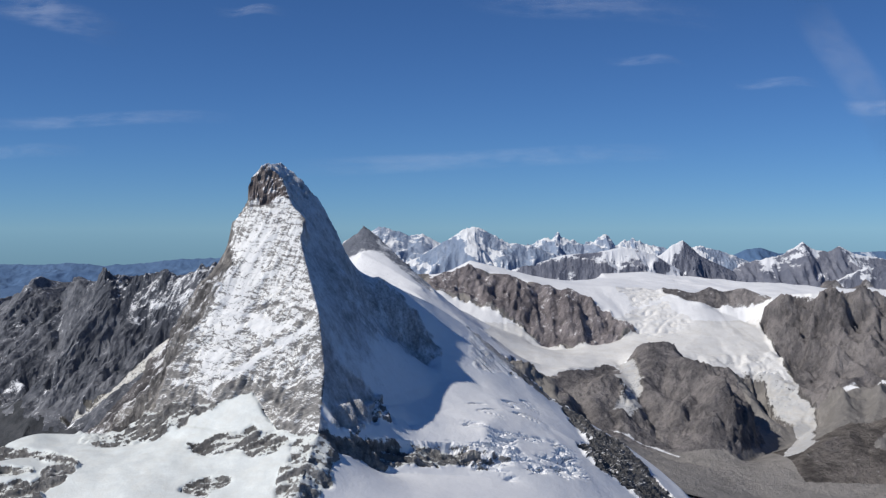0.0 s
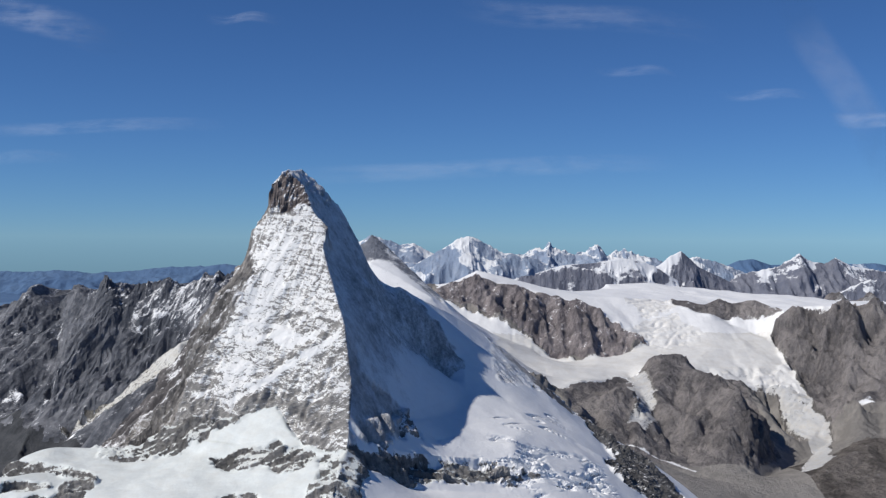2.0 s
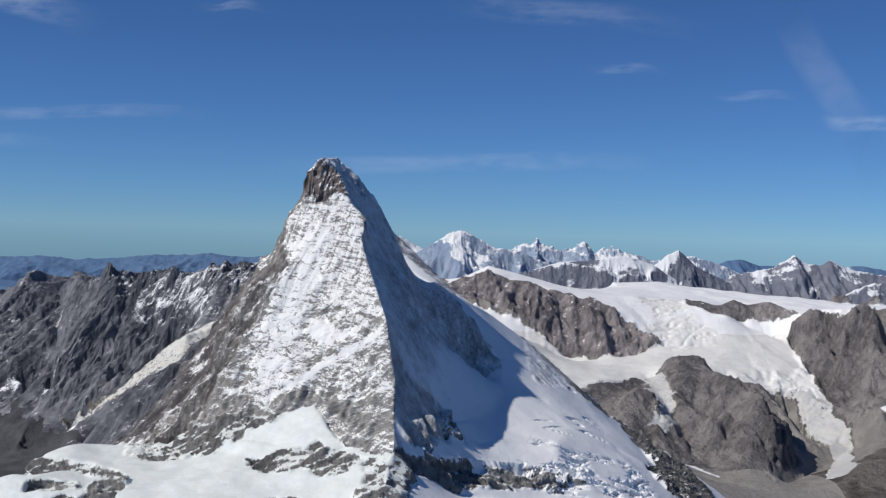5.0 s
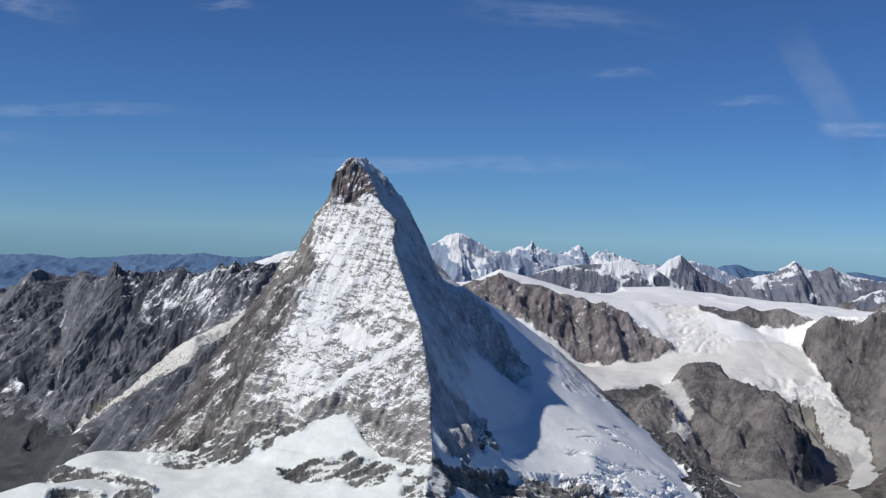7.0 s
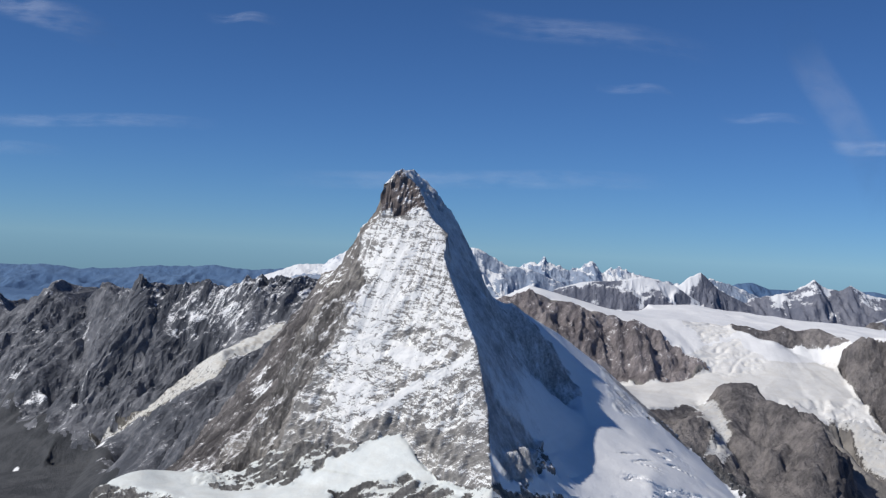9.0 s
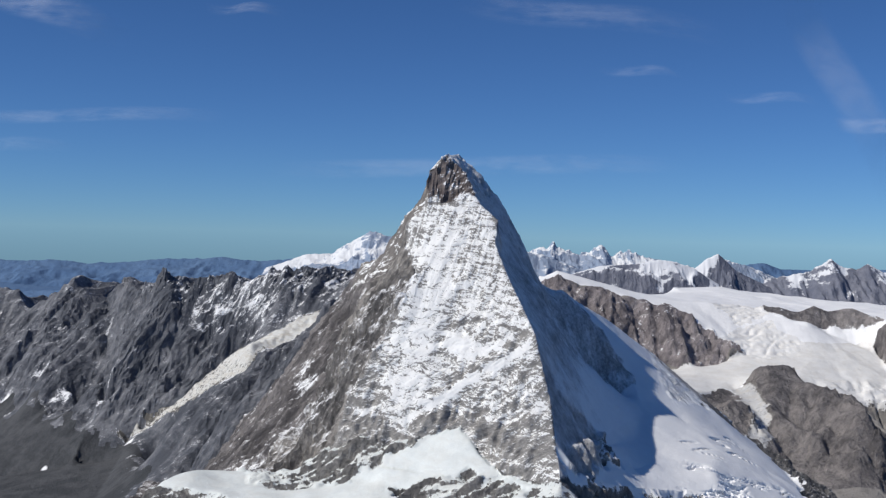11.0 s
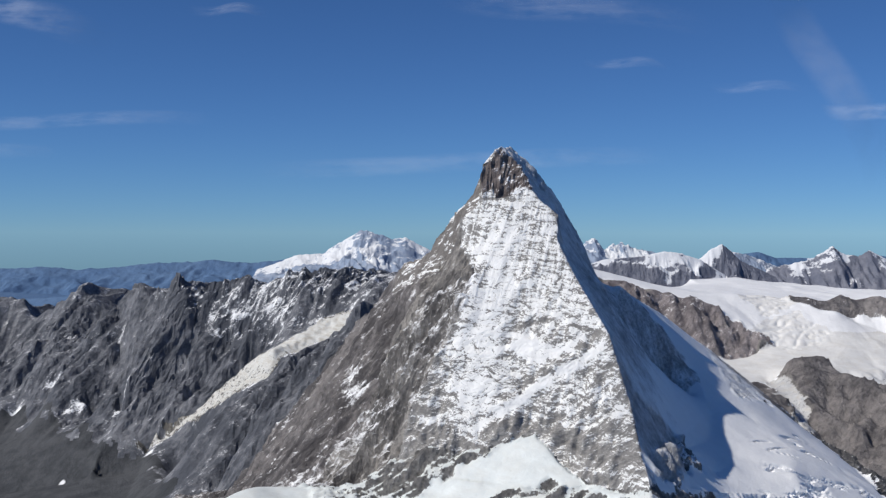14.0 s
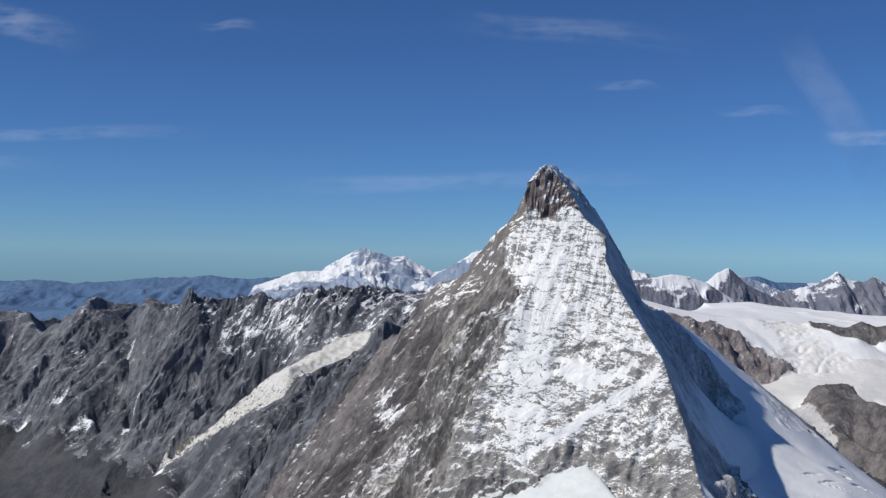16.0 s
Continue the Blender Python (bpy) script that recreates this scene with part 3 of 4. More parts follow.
chutes = gnoise((0.88 * PX - 0.47 * PY) * 0.45 + 0.8 * gnoise(PX * 0.1, PY * 0.1, PZ * 0.1, 27), PZ * 0.04, 0 * PX, 26)
ledge = ledge * (0.5 + 1.0 * gnoise(PX * 0.14, PY * 0.14, PZ * 0.3, 23))
head = PZ > 221.2 + 0.2 * (PX + 55)
cover = np.full(PX.shape, 1.0)
cover[in_wall] = 0.10
shoulder = in_wall & (streaked(0 * PX, PX, PY, plan(lion[:9]), 7.5, 1.0) + 0.25 * gnoise(PX * 0.2, PY * 0.2, PZ * 0.2, 18) > 0.5)
cover[shoulder] = 0.44
beside = inside([(-57, 313), (-60, 308), (-66, 304), (-73, 297), (-80, 302), (-84, 318), (-78, 330), (-68, 325), (-62, 318)], wx, wy) & in_wall
cover[beside] = 0.42
cover[in_debris] = 0.44
cover[in_east] = (0.70 + 0.14 * wide - 0.34 * smooth(180, 171, PZ) - 0.06 * smooth(-46, -34, PX) * smooth(205, 190, PZ) + 0.06 * smooth(195, 212, PZ) + 0.05 * ledge + 0.03 * (flow - 2))[in_east]
cover[in_east & head] = 0.33
cover[head & (PZ > 229.9 - 0.25 * (PX + 46))] = 0.62
cover[in_north] = (1.0 + 0.2 * wide - 0.50 * smooth(172, 190, PZ) * smooth(-12, -22, PX) + 0.4 * smooth(-12, 0, PX))[in_north]
cover[in_north & (PZ > 221)] = 0.6
cover[in_rib] = 0.50 - 0.14 * smooth(-20, -6, PX[in_rib])
cover[in_north_rock] = 0.36
cover[in_strip] = 0.56
cover = streaked(cover, wx, wy, plan(zmutt[16:20]), 5.0, -0.55)
cover[in_ridge_rock] = 0.10
cover[in_band] = 0.05
cover[in_foot_rock] = 0.32
cover[in_dark_foot] = 0.22
cover[in_low_rock] = 0.2
cover[in_gap_rock] = 0.12
cover[in_dome_rock] = 0.1
cover[in_ridge_foot] = 0.38
cover = np.where(in_east, streaked(cover, PX, PY, [(-33, 291.9), (-40.2, 291.4), (-46.2, 291.7), (-52.9, 290.4), (-59.4, 289.9)], 0.8, 1.0), cover)
cover = np.where(in_east, streaked(cover, PX, PY, [(-34, 293.9), (-41.2, 293.2), (-47, 293.3), (-53.5, 292)], 1.0, -0.35), cover)
cover = np.where(in_east, streaked(cover, PX, PY, [(-50.1, 299.6), (-44, 296), (-39.3, 294.4)], 1.8, 0.7), cover)
cover = np.where(in_east, streaked(cover, PX, PY, [(-52.5, 288.6), (-49, 286.8), (-44.5, 285.4), (-40, 280)], 1.8, -0.4), cover)
cover = streaked(cover, PX, PY, [(-53, 318), (-55, 309), (-58, 302), (-58, 297), (-60, 292)], 7.0, 0.34)
cover = np.where(in_east & head, streaked(streaked(cover, PX, PZ, [(-54.5, 223.2), (-51.5, 223.5), (-48.5, 226.8)], 0.6, 0.6), PX, PZ, [(-48.8, 224.6), (-46.5, 223.8), (-44.5, 223.4)], 0.6, 0.6), cover)
back = (PY > 400) & ~in_wall
cover[back] = 0.3
cover = (eased(cover, 1) + eased(cover, 2)) / 2

rockiness = np.clip(smooth(1.0, 0.4, cover), 0.02, 1)
settled = eased((cover > 0.8) & (PZ < 172) & ~((PX > -24) & (PX < 14) & (PY > 270) & (PY < 303)), 4)
PZ = PZ + settled * (eased(PZ, 7) - PZ)
V = np.stack([PX, PY, PZ], axis=-1)
N = normals(V)
side = np.where(in_east, 0.88 * PX - 0.47 * PY, np.where(in_north, 0.35 * PX + 0.94 * PY, 0.25 * PX - 0.97 * PY))
side = side + 2.5 * gnoise(PX * 0.08, PY * 0.08, PZ * 0.08, 9)
bulk = ridged(PX * 0.055, PY * 0.055, PZ * 0.035, 4, 11) * 0.5
pillars = ridged(side * 0.11, PZ * 0.02, 0 * PX, 4, 35) * 0.75
cracks = ridged(side * 0.30, PZ * 0.10, PX * 0.05, 4, 31, 0.6) * 0.33
chips = ridged(PX * 0.7, PY * 0.7, PZ * 0.7, 3, 33, 0.6) * 0.12
drift = fbm(PX * 0.05, PY * 0.05, PZ * 0.05, 3, 41) * 0.4
seracs = eased(inside([(1, 295), (6, 311), (12, 309), (25, 318), (38, 324), (40, 312), (28, 302), (16, 290), (6, 291)], wx, wy), 6)
slits = eased(inside([(7, 320), (13, 331), (25, 345), (31, 338), (24, 322), (15, 318)], wx, wy), 6)
torn = smooth(-0.3, 0.2, gnoise(PX * 0.11, PY * 0.11, 0 * PX, 52))
cu, cv = 0.9 * PX + 0.4 * PY, 0.4 * PX - 0.9 * PY + 2.5 * gnoise(PX * 0.08, PY * 0.08, 0 * PX, 57)
ice = torn * (-1.3 * smooth(0.14, 0.0, np.abs(gnoise(cu * 0.09, cv * 0.36, 0 * PX, 51))) - 0.6 * smooth(0.12, 0.0, np.abs(gnoise(cu * 0.24, cv * 0.6, 0 * PX, 53))) + 0.35 * np.round(3 * gnoise(cu * 0.22, cv * 0.34, 0 * PX, 54)) / 1.5)
slit = -1.2 * smooth(0.06, 0.0, np.abs(gnoise(PX * 0.05 + 0.06 * PY, PY * 0.30 - 0.13 * PX, 0 * PX, 55))) * smooth(-0.1, 0.25, gnoise(PX * 0.06, PY * 0.06, 0 * PX, 56))
near = np.full(PX.shape, 99.0)
for ridge_line in (hoernli[:12], zmutt[:18], head_edge[:9], lion[:10]):
    for (ax, ay, _), (bx, by, _) in zip(ridge_line, ridge_line[1:]):
        f = np.clip(((PX - ax) * (bx - ax) + (PY - ay) * (by - ay)) / ((bx - ax) ** 2 + (by - ay) ** 2), 0, 1)
        near = np.minimum(near, np.hypot(PX - ax - f * (bx - ax), PY - ay - f * (by - ay)))
firm = (0.2 + 0.8 * smooth(0.5, 7, near)) * np.where(in_strip, 0.3, np.where(in_north & (PZ > 172), 0.15, 1.0))
drift = drift + np.where((PX < -30) & (PZ < 166), 1.4 * gnoise(PX * 0.055, PY * 0.08, 0 * PX, 43) + 0.5 * gnoise(PX * 0.15, PY * 0.2, 0 * PX, 44), 0)
drift = drift + np.where(in_strip, 0.16 * ridged(PX * 0.35, PY * 0.35, PZ * 0.35, 3, 46) * smooth(-0.2, 0.3, gnoise(PX * 0.07, PY * 0.07, 0 * PX, 48)), 0)
bulk = bulk + np.where(in_wall & (PZ < 200), 0.7 * ridged(side * 0.035, PZ * 0.015, 0 * PX, 3, 45), 0)
fluted = rockiness * np.where(in_wall, 0.55, np.where(in_east, 0.5, 0.25)) * (eased(cut, 20) * 0.5 - cut)
push = 0.22 * head * ridged(PX * 0.4, PY * 0.4, PZ * 0.22, 3, 47) + firm * rockiness * np.where(head, 0.4, 1.0) * (bulk + chips + cracks) + np.where(in_east & ~head, 0.34 * ledge + 0.16 * beds + 0.3 * slant + 0.4 * firm * chutes + 0.3 * firm * rockiness * pillars, firm * rockiness * pillars * np.where(head, 0.15, np.where(in_wall, 0.9, 0.8))) + (1 - rockiness) * drift + 1.35 * seracs * ice + 1.7 * slits * slit
V = V + N * push[..., None]
V[..., 2] += smooth(0, 3, near) * 3.2 * np.tanh(fluted / 3.2)

peak = thing("mountain_peak", (-50, 320, 120), "steep pyramid-shaped rock mountain dusted with snow, sunlit face and shaded face", "mountain")
low = ~in_east & ~in_north & ~in_wall
terrace = in_north & (PZ < 171) & (PX > -18) & ~in_rib
ice_fall = (seracs > 0.4) & ~in_ridge_rock & ~in_rib
cap = in_east & head & (PZ > 229.9 - 0.25 * (PX + 46))
skin("summit", V, cells(in_east & head & ~cap), cover, head_rock, peak, "dark rock summit block with snow in its cracks", True)
skin("summit_snow", V, cells(cap), cover, head_rock, peak, "snow-streaked roof of the summit block")
skin("snowy_rock_face", V, cells(in_east & ~head), cover, face_rock, peak, "sunlit rock face with snow lying on its strata")
dark_rib = in_rib & in_north
buttress = in_ridge_rock & ~dark_rib & ~ice_fall & ~in_wall & ~in_east
skin("shaded_face", V, cells(in_north & ~terrace & ~ice_fall & ~dark_rib & ~buttress), cover, shade_rock, peak, "steep snow and rock face in blue shade")
skin("rock_rib", V, cells(dark_rib), cover, rib_rock, peak, "dark triangular rock rib in the shaded face")
skin("rock_shoulder", V, cells(shoulder), cover, shoulder_rock, peak, "rock shoulder with snow on level ledges")
flank = in_wall & ~shoulder & (streaked(0 * PX, PX, PY, plan(head_edge[7:]), 30.0, 1.0) + 0.3 * gnoise(PX * 0.1, PY * 0.1, PZ * 0.1, 19) + 0.25 * (PZ < 172) < 0.45)
wall_cells = cells(in_wall & ~shoulder & ~flank)
main_wall = pieces(wall_cells, 500)[0]
skin("rock_flank", V, cells(in_wall & ~shoulder) & ~main_wall, cover, flank_rock, peak, "darker brown-grey rock flank beside the wall")
skin("rock_wall", V, main_wall, cover, wall_rock, peak, "bare grey-brown rock wall with vertical cracks", True)
skin("glacier_terrace", V, cells(terrace & ~ice_fall & ~buttress), cover, snow_mat, peak, "smooth white hanging glacier")
skin("icefall", V, cells(ice_fall), cover, snow_mat, peak, "broken white seracs and crevasses", True)
skin("rock_buttress", V, cells(buttress), cover, shade_toned_buttress, peak, "brown rock buttress below the snow slope, darkened with painted shade", True)
left_low = low & ~ice_fall & ~buttress
bands = [(in_band, "dark rock band below the hanging glacier"), (in_foot_rock & ~in_dark_foot, "grey rock steps at the foot of the wall"), (in_dark_foot, "dark rock foot of the sunlit face"), (in_low_rock & ~in_dark_foot, "broken rock band in the snowfield"), (in_dome_rock & ~in_foot_rock, "flat rock slabs showing through the snow"), (in_gap_rock, "small dark rock outcrop in the snowfield"), (in_ridge_foot & ~in_low_rock & ~in_band, "low rocky foot of the ridge")]
taken = np.zeros(PX.shape, bool)
for mask, words in bands:
    skin("rock_band", V, cells(left_low & mask & ~taken), cover, old_snow, peak, words)
    taken |= mask
skin("snow_slope", V, cells(left_low & ~taken & (PX >= -27)), cover, snow_mat, peak, "smooth white snow slope below the shaded face")
skin("snowfield", V, cells(left_low & ~taken & (PX < -27)), cover, old_snow, peak, "white snowfields broken by dark rock bands")
own(peak)

# ---------------------------------------------------------------- the land round it: left ridge, right glaciers, valleys
left_crest = [(-430, 800, 150), (-298, 740, 171), (-250, 702, 173), (-224, 675, 177.5), (-201, 640, 185), (-187, 620, 189), (-183, 613, 190.5), (-180.5, 610, 195.5), (-177.5, 610, 190), (-172, 610, 187), (-158, 610, 191.5), (-147, 607, 194), (-138, 605, 190.5), (-124, 600, 197), (-112, 596, 197.5), (-103, 592, 196.5), (-93, 600, 196), (-77, 604, 193.5), (-62, 600, 188), (-52, 585, 194), (-49.4, 569, 208.7), (-45.2, 565, 211), (-41.3, 562, 213.5), (-38.8, 560, 217)]
herens_spur = [(-38.8, 560, 217), (-31.4, 559, 211), (-25.8, 556, 205.6), (-17.3, 548, 197.6), (-9.1, 540, 190.4), (-5.8, 537, 187.9), (0, 522, 180), (12, 515, 171), (28, 518, 160), (44, 520, 149)]
herens_shelf = [(-38.8, 546, 203.9), (-27.7, 540, 198.4), (-18.1, 532, 192.8), (-10.1, 526, 188.4)]
herens_low = [(-38, 535, 195.4), (-24.5, 528, 191.2), (-13.9, 520, 186.9), (-6.1, 512, 182.3)]
herens_front = [(-22, 500, 180), (-5, 480, 165), (10, 460, 150)]
lion_col = [(-88, 450, 178), (-90, 510, 174), (-93.4, 565, 175), (-93, 600, 196)]
gl_a = [(-93.4, 565, 175), (-110, 563, 169), (-128, 546, 165), (-148, 560, 149), (-166, 571, 135), (-187, 570, 114.6)]
slope_a = [(-158, 610, 191.5), (-171, 603, 170), (-176, 575.5, 141), (-187, 566, 114)]
spur_l = [(-187, 618, 188), (-192, 602, 170), (-198, 588, 152)]
slope_b = [(-224, 675, 177.5), (-221.6, 663, 160), (-203, 589, 134.5), (-207, 555, 110)]
slope_c = [(-261, 699, 168), (-265, 640, 125), (-272, 580, 98)]
slope_d = [(-93.4, 565, 175), (-110, 545, 158), (-125, 528, 146), (-140, 470, 128), (-155, 430, 110)]
valley_left = [(-430, 620, 85), (-272, 570, 95), (-187, 556, 111), (-180, 480, 104), (-190, 400, 92), (-230, 300, 80), (-300, 225, 70)]
cliff_top = [(-12, 610, 184), (0.4, 625, 191), (15.8, 625, 194.6), (28, 622, 189.5), (40, 620, 186.6), (67, 617, 179), (78.5, 610, 178), (87.5, 600, 167), (98.5, 595, 161.5)]
cliff_foot = [(-12, 600, 181), (0.4, 600, 175.6), (18, 592, 167), (41, 588, 160), (50, 583, 152.5), (66.6, 583, 154.5), (84.6, 588, 157.5), (98, 593, 160)]
snow_top = [(0, 640, 190), (15, 638, 197.5), (45, 638, 190), (75, 634, 183.5), (112.6, 641, 181.5), (129, 637, 178), (180, 650, 176), (218, 640, 175), (250, 650, 173)]
snow_far = [(15, 720, 192), (40, 720, 189), (73, 700, 182.5), (110, 760, 183), (108, 781, 185), (141, 790, 185.5), (178, 780, 181.5), (260, 740, 176), (430, 720, 170)]
rock_island = [(122, 636, 181.5), (133, 631, 182), (148, 632, 181.5), (162, 630, 180), (174, 622, 178), (181, 604, 180), (181, 594, 183.3)]
island_foot = [(131, 622, 177), (138.6, 616, 175.5), (150, 619, 170), (164, 611, 164.5), (168, 603, 163)]
right_crest = [(181, 594, 183.3), (199, 585, 183), (220, 574, 179), (268, 565, 179), (330, 555, 181), (430, 545, 185)]
right_foot = [(168, 603, 163), (169, 575, 151), (172, 548, 140.6), (175, 531, 134), (183, 521, 140), (210, 520, 142), (260, 505, 138), (430, 490, 140)]
ice_mid = [(98.5, 595, 161), (134, 592, 161), (113, 562, 152), (140, 560, 147), (160, 568, 152)]
tongue = [(140, 560, 147), (147, 550, 140), (161, 525, 129.5), (168, 517, 125), (150, 500, 119.6), (123, 470, 118)]
knob = [(85, 555, 150), (96, 554, 155.5), (108, 555, 157.5), (113, 546, 155), (118, 527.5, 154), (126, 505, 147), (122, 485, 137), (119.7, 476, 129), (118, 466, 121)]
knob_side = [(108, 550, 155), (99, 522, 145), (98, 495, 131), (96, 478, 122)]
knob_right = [(122, 556, 149), (130, 530, 137), (140, 505, 125), (136, 485, 120)]
knob_low = [(58, 528, 151), (66, 520, 150.5), (78, 512, 146), (84, 495, 133), (84, 476, 124)]
small_ice = [(85, 555, 150), (86, 535, 147), (86, 515, 140.5), (78, 496, 135)]
ice_low = [(19.5, 560, 165.8), (36, 540, 154), (50, 535, 151), (66, 545, 151), (85, 555, 150)]
valley_right = [(44, 520, 148), (58, 500, 139), (70, 478, 129), (93.5, 462, 121), (117, 449, 119.5), (118, 400, 112), (122, 320, 102), (130, 225, 90)]
hill = [(139.5, 450, 118.5), (145, 458, 123.5), (157, 469, 126.8), (172.5, 480, 129), (190, 490, 132.5), (230, 500, 143), (300, 480, 146), (430, 440, 148)]
hill_foot = [(130, 440, 117), (160, 425, 112), (220, 420, 118), (300, 380, 110), (430, 340, 100)]
under = [(-100, 260, 92), (-60, 330, 110), (-60, 420, 130), (-20, 400, 125), (20, 380, 115), (50, 330, 100), (0, 260, 95), (-100, 260, 92)]
rim_near = [(-430, 225, 65), (0, 225, 75), (430, 225, 80)]
rim_far = [(-430, 880, 90), (-200, 860, 120), (0, 820, 150), (200, 880, 140), (430, 880, 140)]

LINES = [left_crest, herens_spur, herens_shelf, herens_low, herens_front, lion_col, gl_a, slope_a, spur_l, slope_b, slope_c, slope_d, valley_left, cliff_top, cliff_foot, snow_top, snow_far, rock_island, island_foot, right_crest, right_foot, ice_mid, tongue, knob, knob_side, knob_right, knob_low, small_ice, ice_low, valley_right, hill, hill_foot, under, rim_near, rim_far]
LX, LY, LZ = land(-345, 330, 398, 870, 0.75, LINES)
wx = LX + 4.5 * gnoise(LX * 0.09, LY * 0.09, LZ * 0.09, 63) + 2.0 * gnoise(LX * 0.3, LY * 0.3, LZ * 0.3, 64)
wy = LY + 4.5 * gnoise(LX * 0.09, LY * 0.09, LZ * 0.09, 65) + 2.0 * gnoise(LX * 0.3, LY * 0.3, LZ * 0.3, 66)
on_plateau = inside([(-8, 618), (16, 628), (67, 620), (80, 612), (90, 602), (101, 596), (86, 588), (66, 583), (49, 590), (34, 597), (18, 602), (0, 608), (-14, 607), (-20, 560), (0, 540), (20, 530), (40, 512), (60, 530), (84, 553), (96, 557), (108, 558), (120, 557), (133, 556), (150, 556), (160, 549), (165, 544), (168, 548), (168, 575), (167, 604), (178, 607), (183, 597), (200, 589), (222, 578), (270, 569), (430, 550), (430, 860), (-8, 860)], 0.5 * (wx + LX), 0.5 * (wy + LY))
on_plateau |= inside([(154, 553), (168, 550), (170, 524), (163, 500), (156, 478), (147, 467), (139, 468), (150, 490), (158, 512), (160, 521), (155, 532)], 0.5 * (wx + LX), 0.5 * (wy + LY))
on_cliff = inside([(-14, 612), (0, 628), (16, 628), (42, 622), (68, 619), (80, 611), (90, 602), (101, 596), (84, 588.5), (66, 584), (49, 591), (34, 598), (18, 603), (0, 609), (-14, 608)], wx, wy)
on_island = inside([(118, 640), (133, 636), (148, 636), (163, 634), (178, 625), (186, 604), (178, 611), (168, 616), (158, 619), (150, 621), (138, 618), (128, 624)], wx, wy)
on_small_ice = inside([(82, 556), (92, 552), (93, 528), (86, 500), (79, 492), (74, 496), (78, 505), (81, 526)], wx, wy)
on_left_ice = inside([(-89, 567.5), (-97, 571), (-112, 570), (-128, 559), (-148, 566), (-168, 572), (-190, 571), (-191, 569), (-168, 564), (-148, 547), (-131, 538), (-114, 553), (-98, 562)], 0.5 * (wx + LX), 0.5 * (wy + LY))
on_herens = inside([(-54, 592), (-40, 578), (-22, 564), (-4, 552), (8, 538), (34, 520), (20, 500), (-10, 480), (-50, 470), (-56, 560)], wx, wy)
on_left = (LX < -60) & (LY > 470)
skew = 0.83 * LX - 0.56 * LY + 14 * gnoise(LX * 0.012, LY * 0.012, 0 * LX, 70)
gullies = ridged(LX * 0.055 + 0.03 * LY, LZ * 0.012, 0 * LX, 3, 75) * 1.6 * ((LX > 150) & (LY > 515))
spurs = np.where(LX < -20, ridged(skew * 0.017, (0.56 * LX + 0.83 * LY) * 0.006, 0 * LX, 2, 76) * 6.0 + ridged(skew * 0.05, (0.56 * LX + 0.83 * LY) * 0.014, 0 * LX, 2, 78) * 1.6, ridged(LX * 0.03, LY * 0.02, 0 * LX, 2, 77) * np.where(LX > 150, 3.2, 1.8))
spurs = (spurs + gullies) * smooth(196, 180, LZ) * np.where(LX < -20, smooth(106, 124, LZ), smooth(120, 134, LZ))
rills = LZ + spurs + 2.5 * fbm(LX * 0.03, LY * 0.03, LZ * 0.03, 4, 73) + 0.5 * gnoise(LX * 0.4, LY * 0.4, LZ * 0.2, 74)
cut, flow = carve(rills[::2, ::2], 1.5, 1.5, 0.022, 12, 0.66, 0.13)
cut, flow = spread(cut, LX.shape), spread(eased(flow, 1), LX.shape)
cover = np.full(LX.shape, -0.15)
cover[on_left] = -0.12 + (0.40 + 0.17 * (flow[on_left] - 1.2)) * smooth(166, 188, LZ[on_left]) * smooth(-230, -160, LX[on_left])
cover[on_herens] = 0.85
# snow thinned on this slope so that the rock colour paints its shade
cover[inside([(-46, 553), (-40, 549), (-29.6, 549.5), (-24, 545), (-15, 538), (-9, 532), (-4, 531), (-6, 541), (-15, 551), (-25, 560), (-33, 564), (-40, 568), (-52, 568)], 0.5 * (wx + LX), 0.5 * (wy + LY)) & on_herens] = 0.22
cover[inside([(-54, 553), (-50, 566), (-39, 564), (-33.6, 558), (-30, 551), (-36, 549.5), (-46, 549)], 0.3 * wx + 0.7 * LX, 0.3 * wy + 0.7 * LY) & on_herens] = -0.05
cover[on_plateau] = 1.0
cover[on_cliff | on_island] = 0.08
cover[on_small_ice] = 0.58
cover[on_plateau & (LZ < 152) & (LX > 100)] = 0.68
cover[on_left_ice] = 0.60 + 0.38 * smooth(150, 168, LZ[on_left_ice])
dip = LZ - 0.85 * LX + 6 * gnoise(LX * 0.02, LY * 0.02, LZ * 0.02, 86)
lined = gnoise(dip * 0.16, LY * 0.03, LX * 0.01, 88) + 0.7 * gnoise(dip * 0.4, LY * 0.06, LX * 0.02, 89)
cover[on_left & ~on_left_ice] += (0.40 * lined * smooth(150, 180, LZ))[on_left & ~on_left_ice]
spots = [(-232, 655, 7, 4), (-249, 667, 6, 4), (-217, 646, 7, 5), (-247, 637, 8, 4), (-227, 614, 8, 4), (-233, 611, 6, 3), (-201, 594, 4, 6), (-204, 590, 4, 5), (-197, 599, 3, 4), (-265, 634, 7, 4), (-184, 563, 6, 3), (-266, 675, 6, 4), (-221, 562, 5, 3), (186, 522, 9, 4), (204, 524, 8, 4), (168, 572, 5, 5)]
for sx, sy, ra, rb in spots:
    cover = np.maximum(cover, 1.1 - 0.75 * np.sqrt((((wx + LX) / 2 - sx) / (0.56 * ra)) ** 2 + (((wy + LY) / 2 - sy) / (0.56 * rb)) ** 2))
for sl in ([(-144, 591), (-134, 594), (-125, 587), (-117, 591)], [(-128, 578), (-122, 582), (-111, 590)], [(-155, 604), (-152, 600), (-150, 592)], [(-165, 606), (-160, 598)], [(-139, 604), (-128, 600), (-120, 597)], [(-205, 640), (-198, 622)]):
    cover = streaked(cover, wx, wy, sl, 2.4, 0.24)
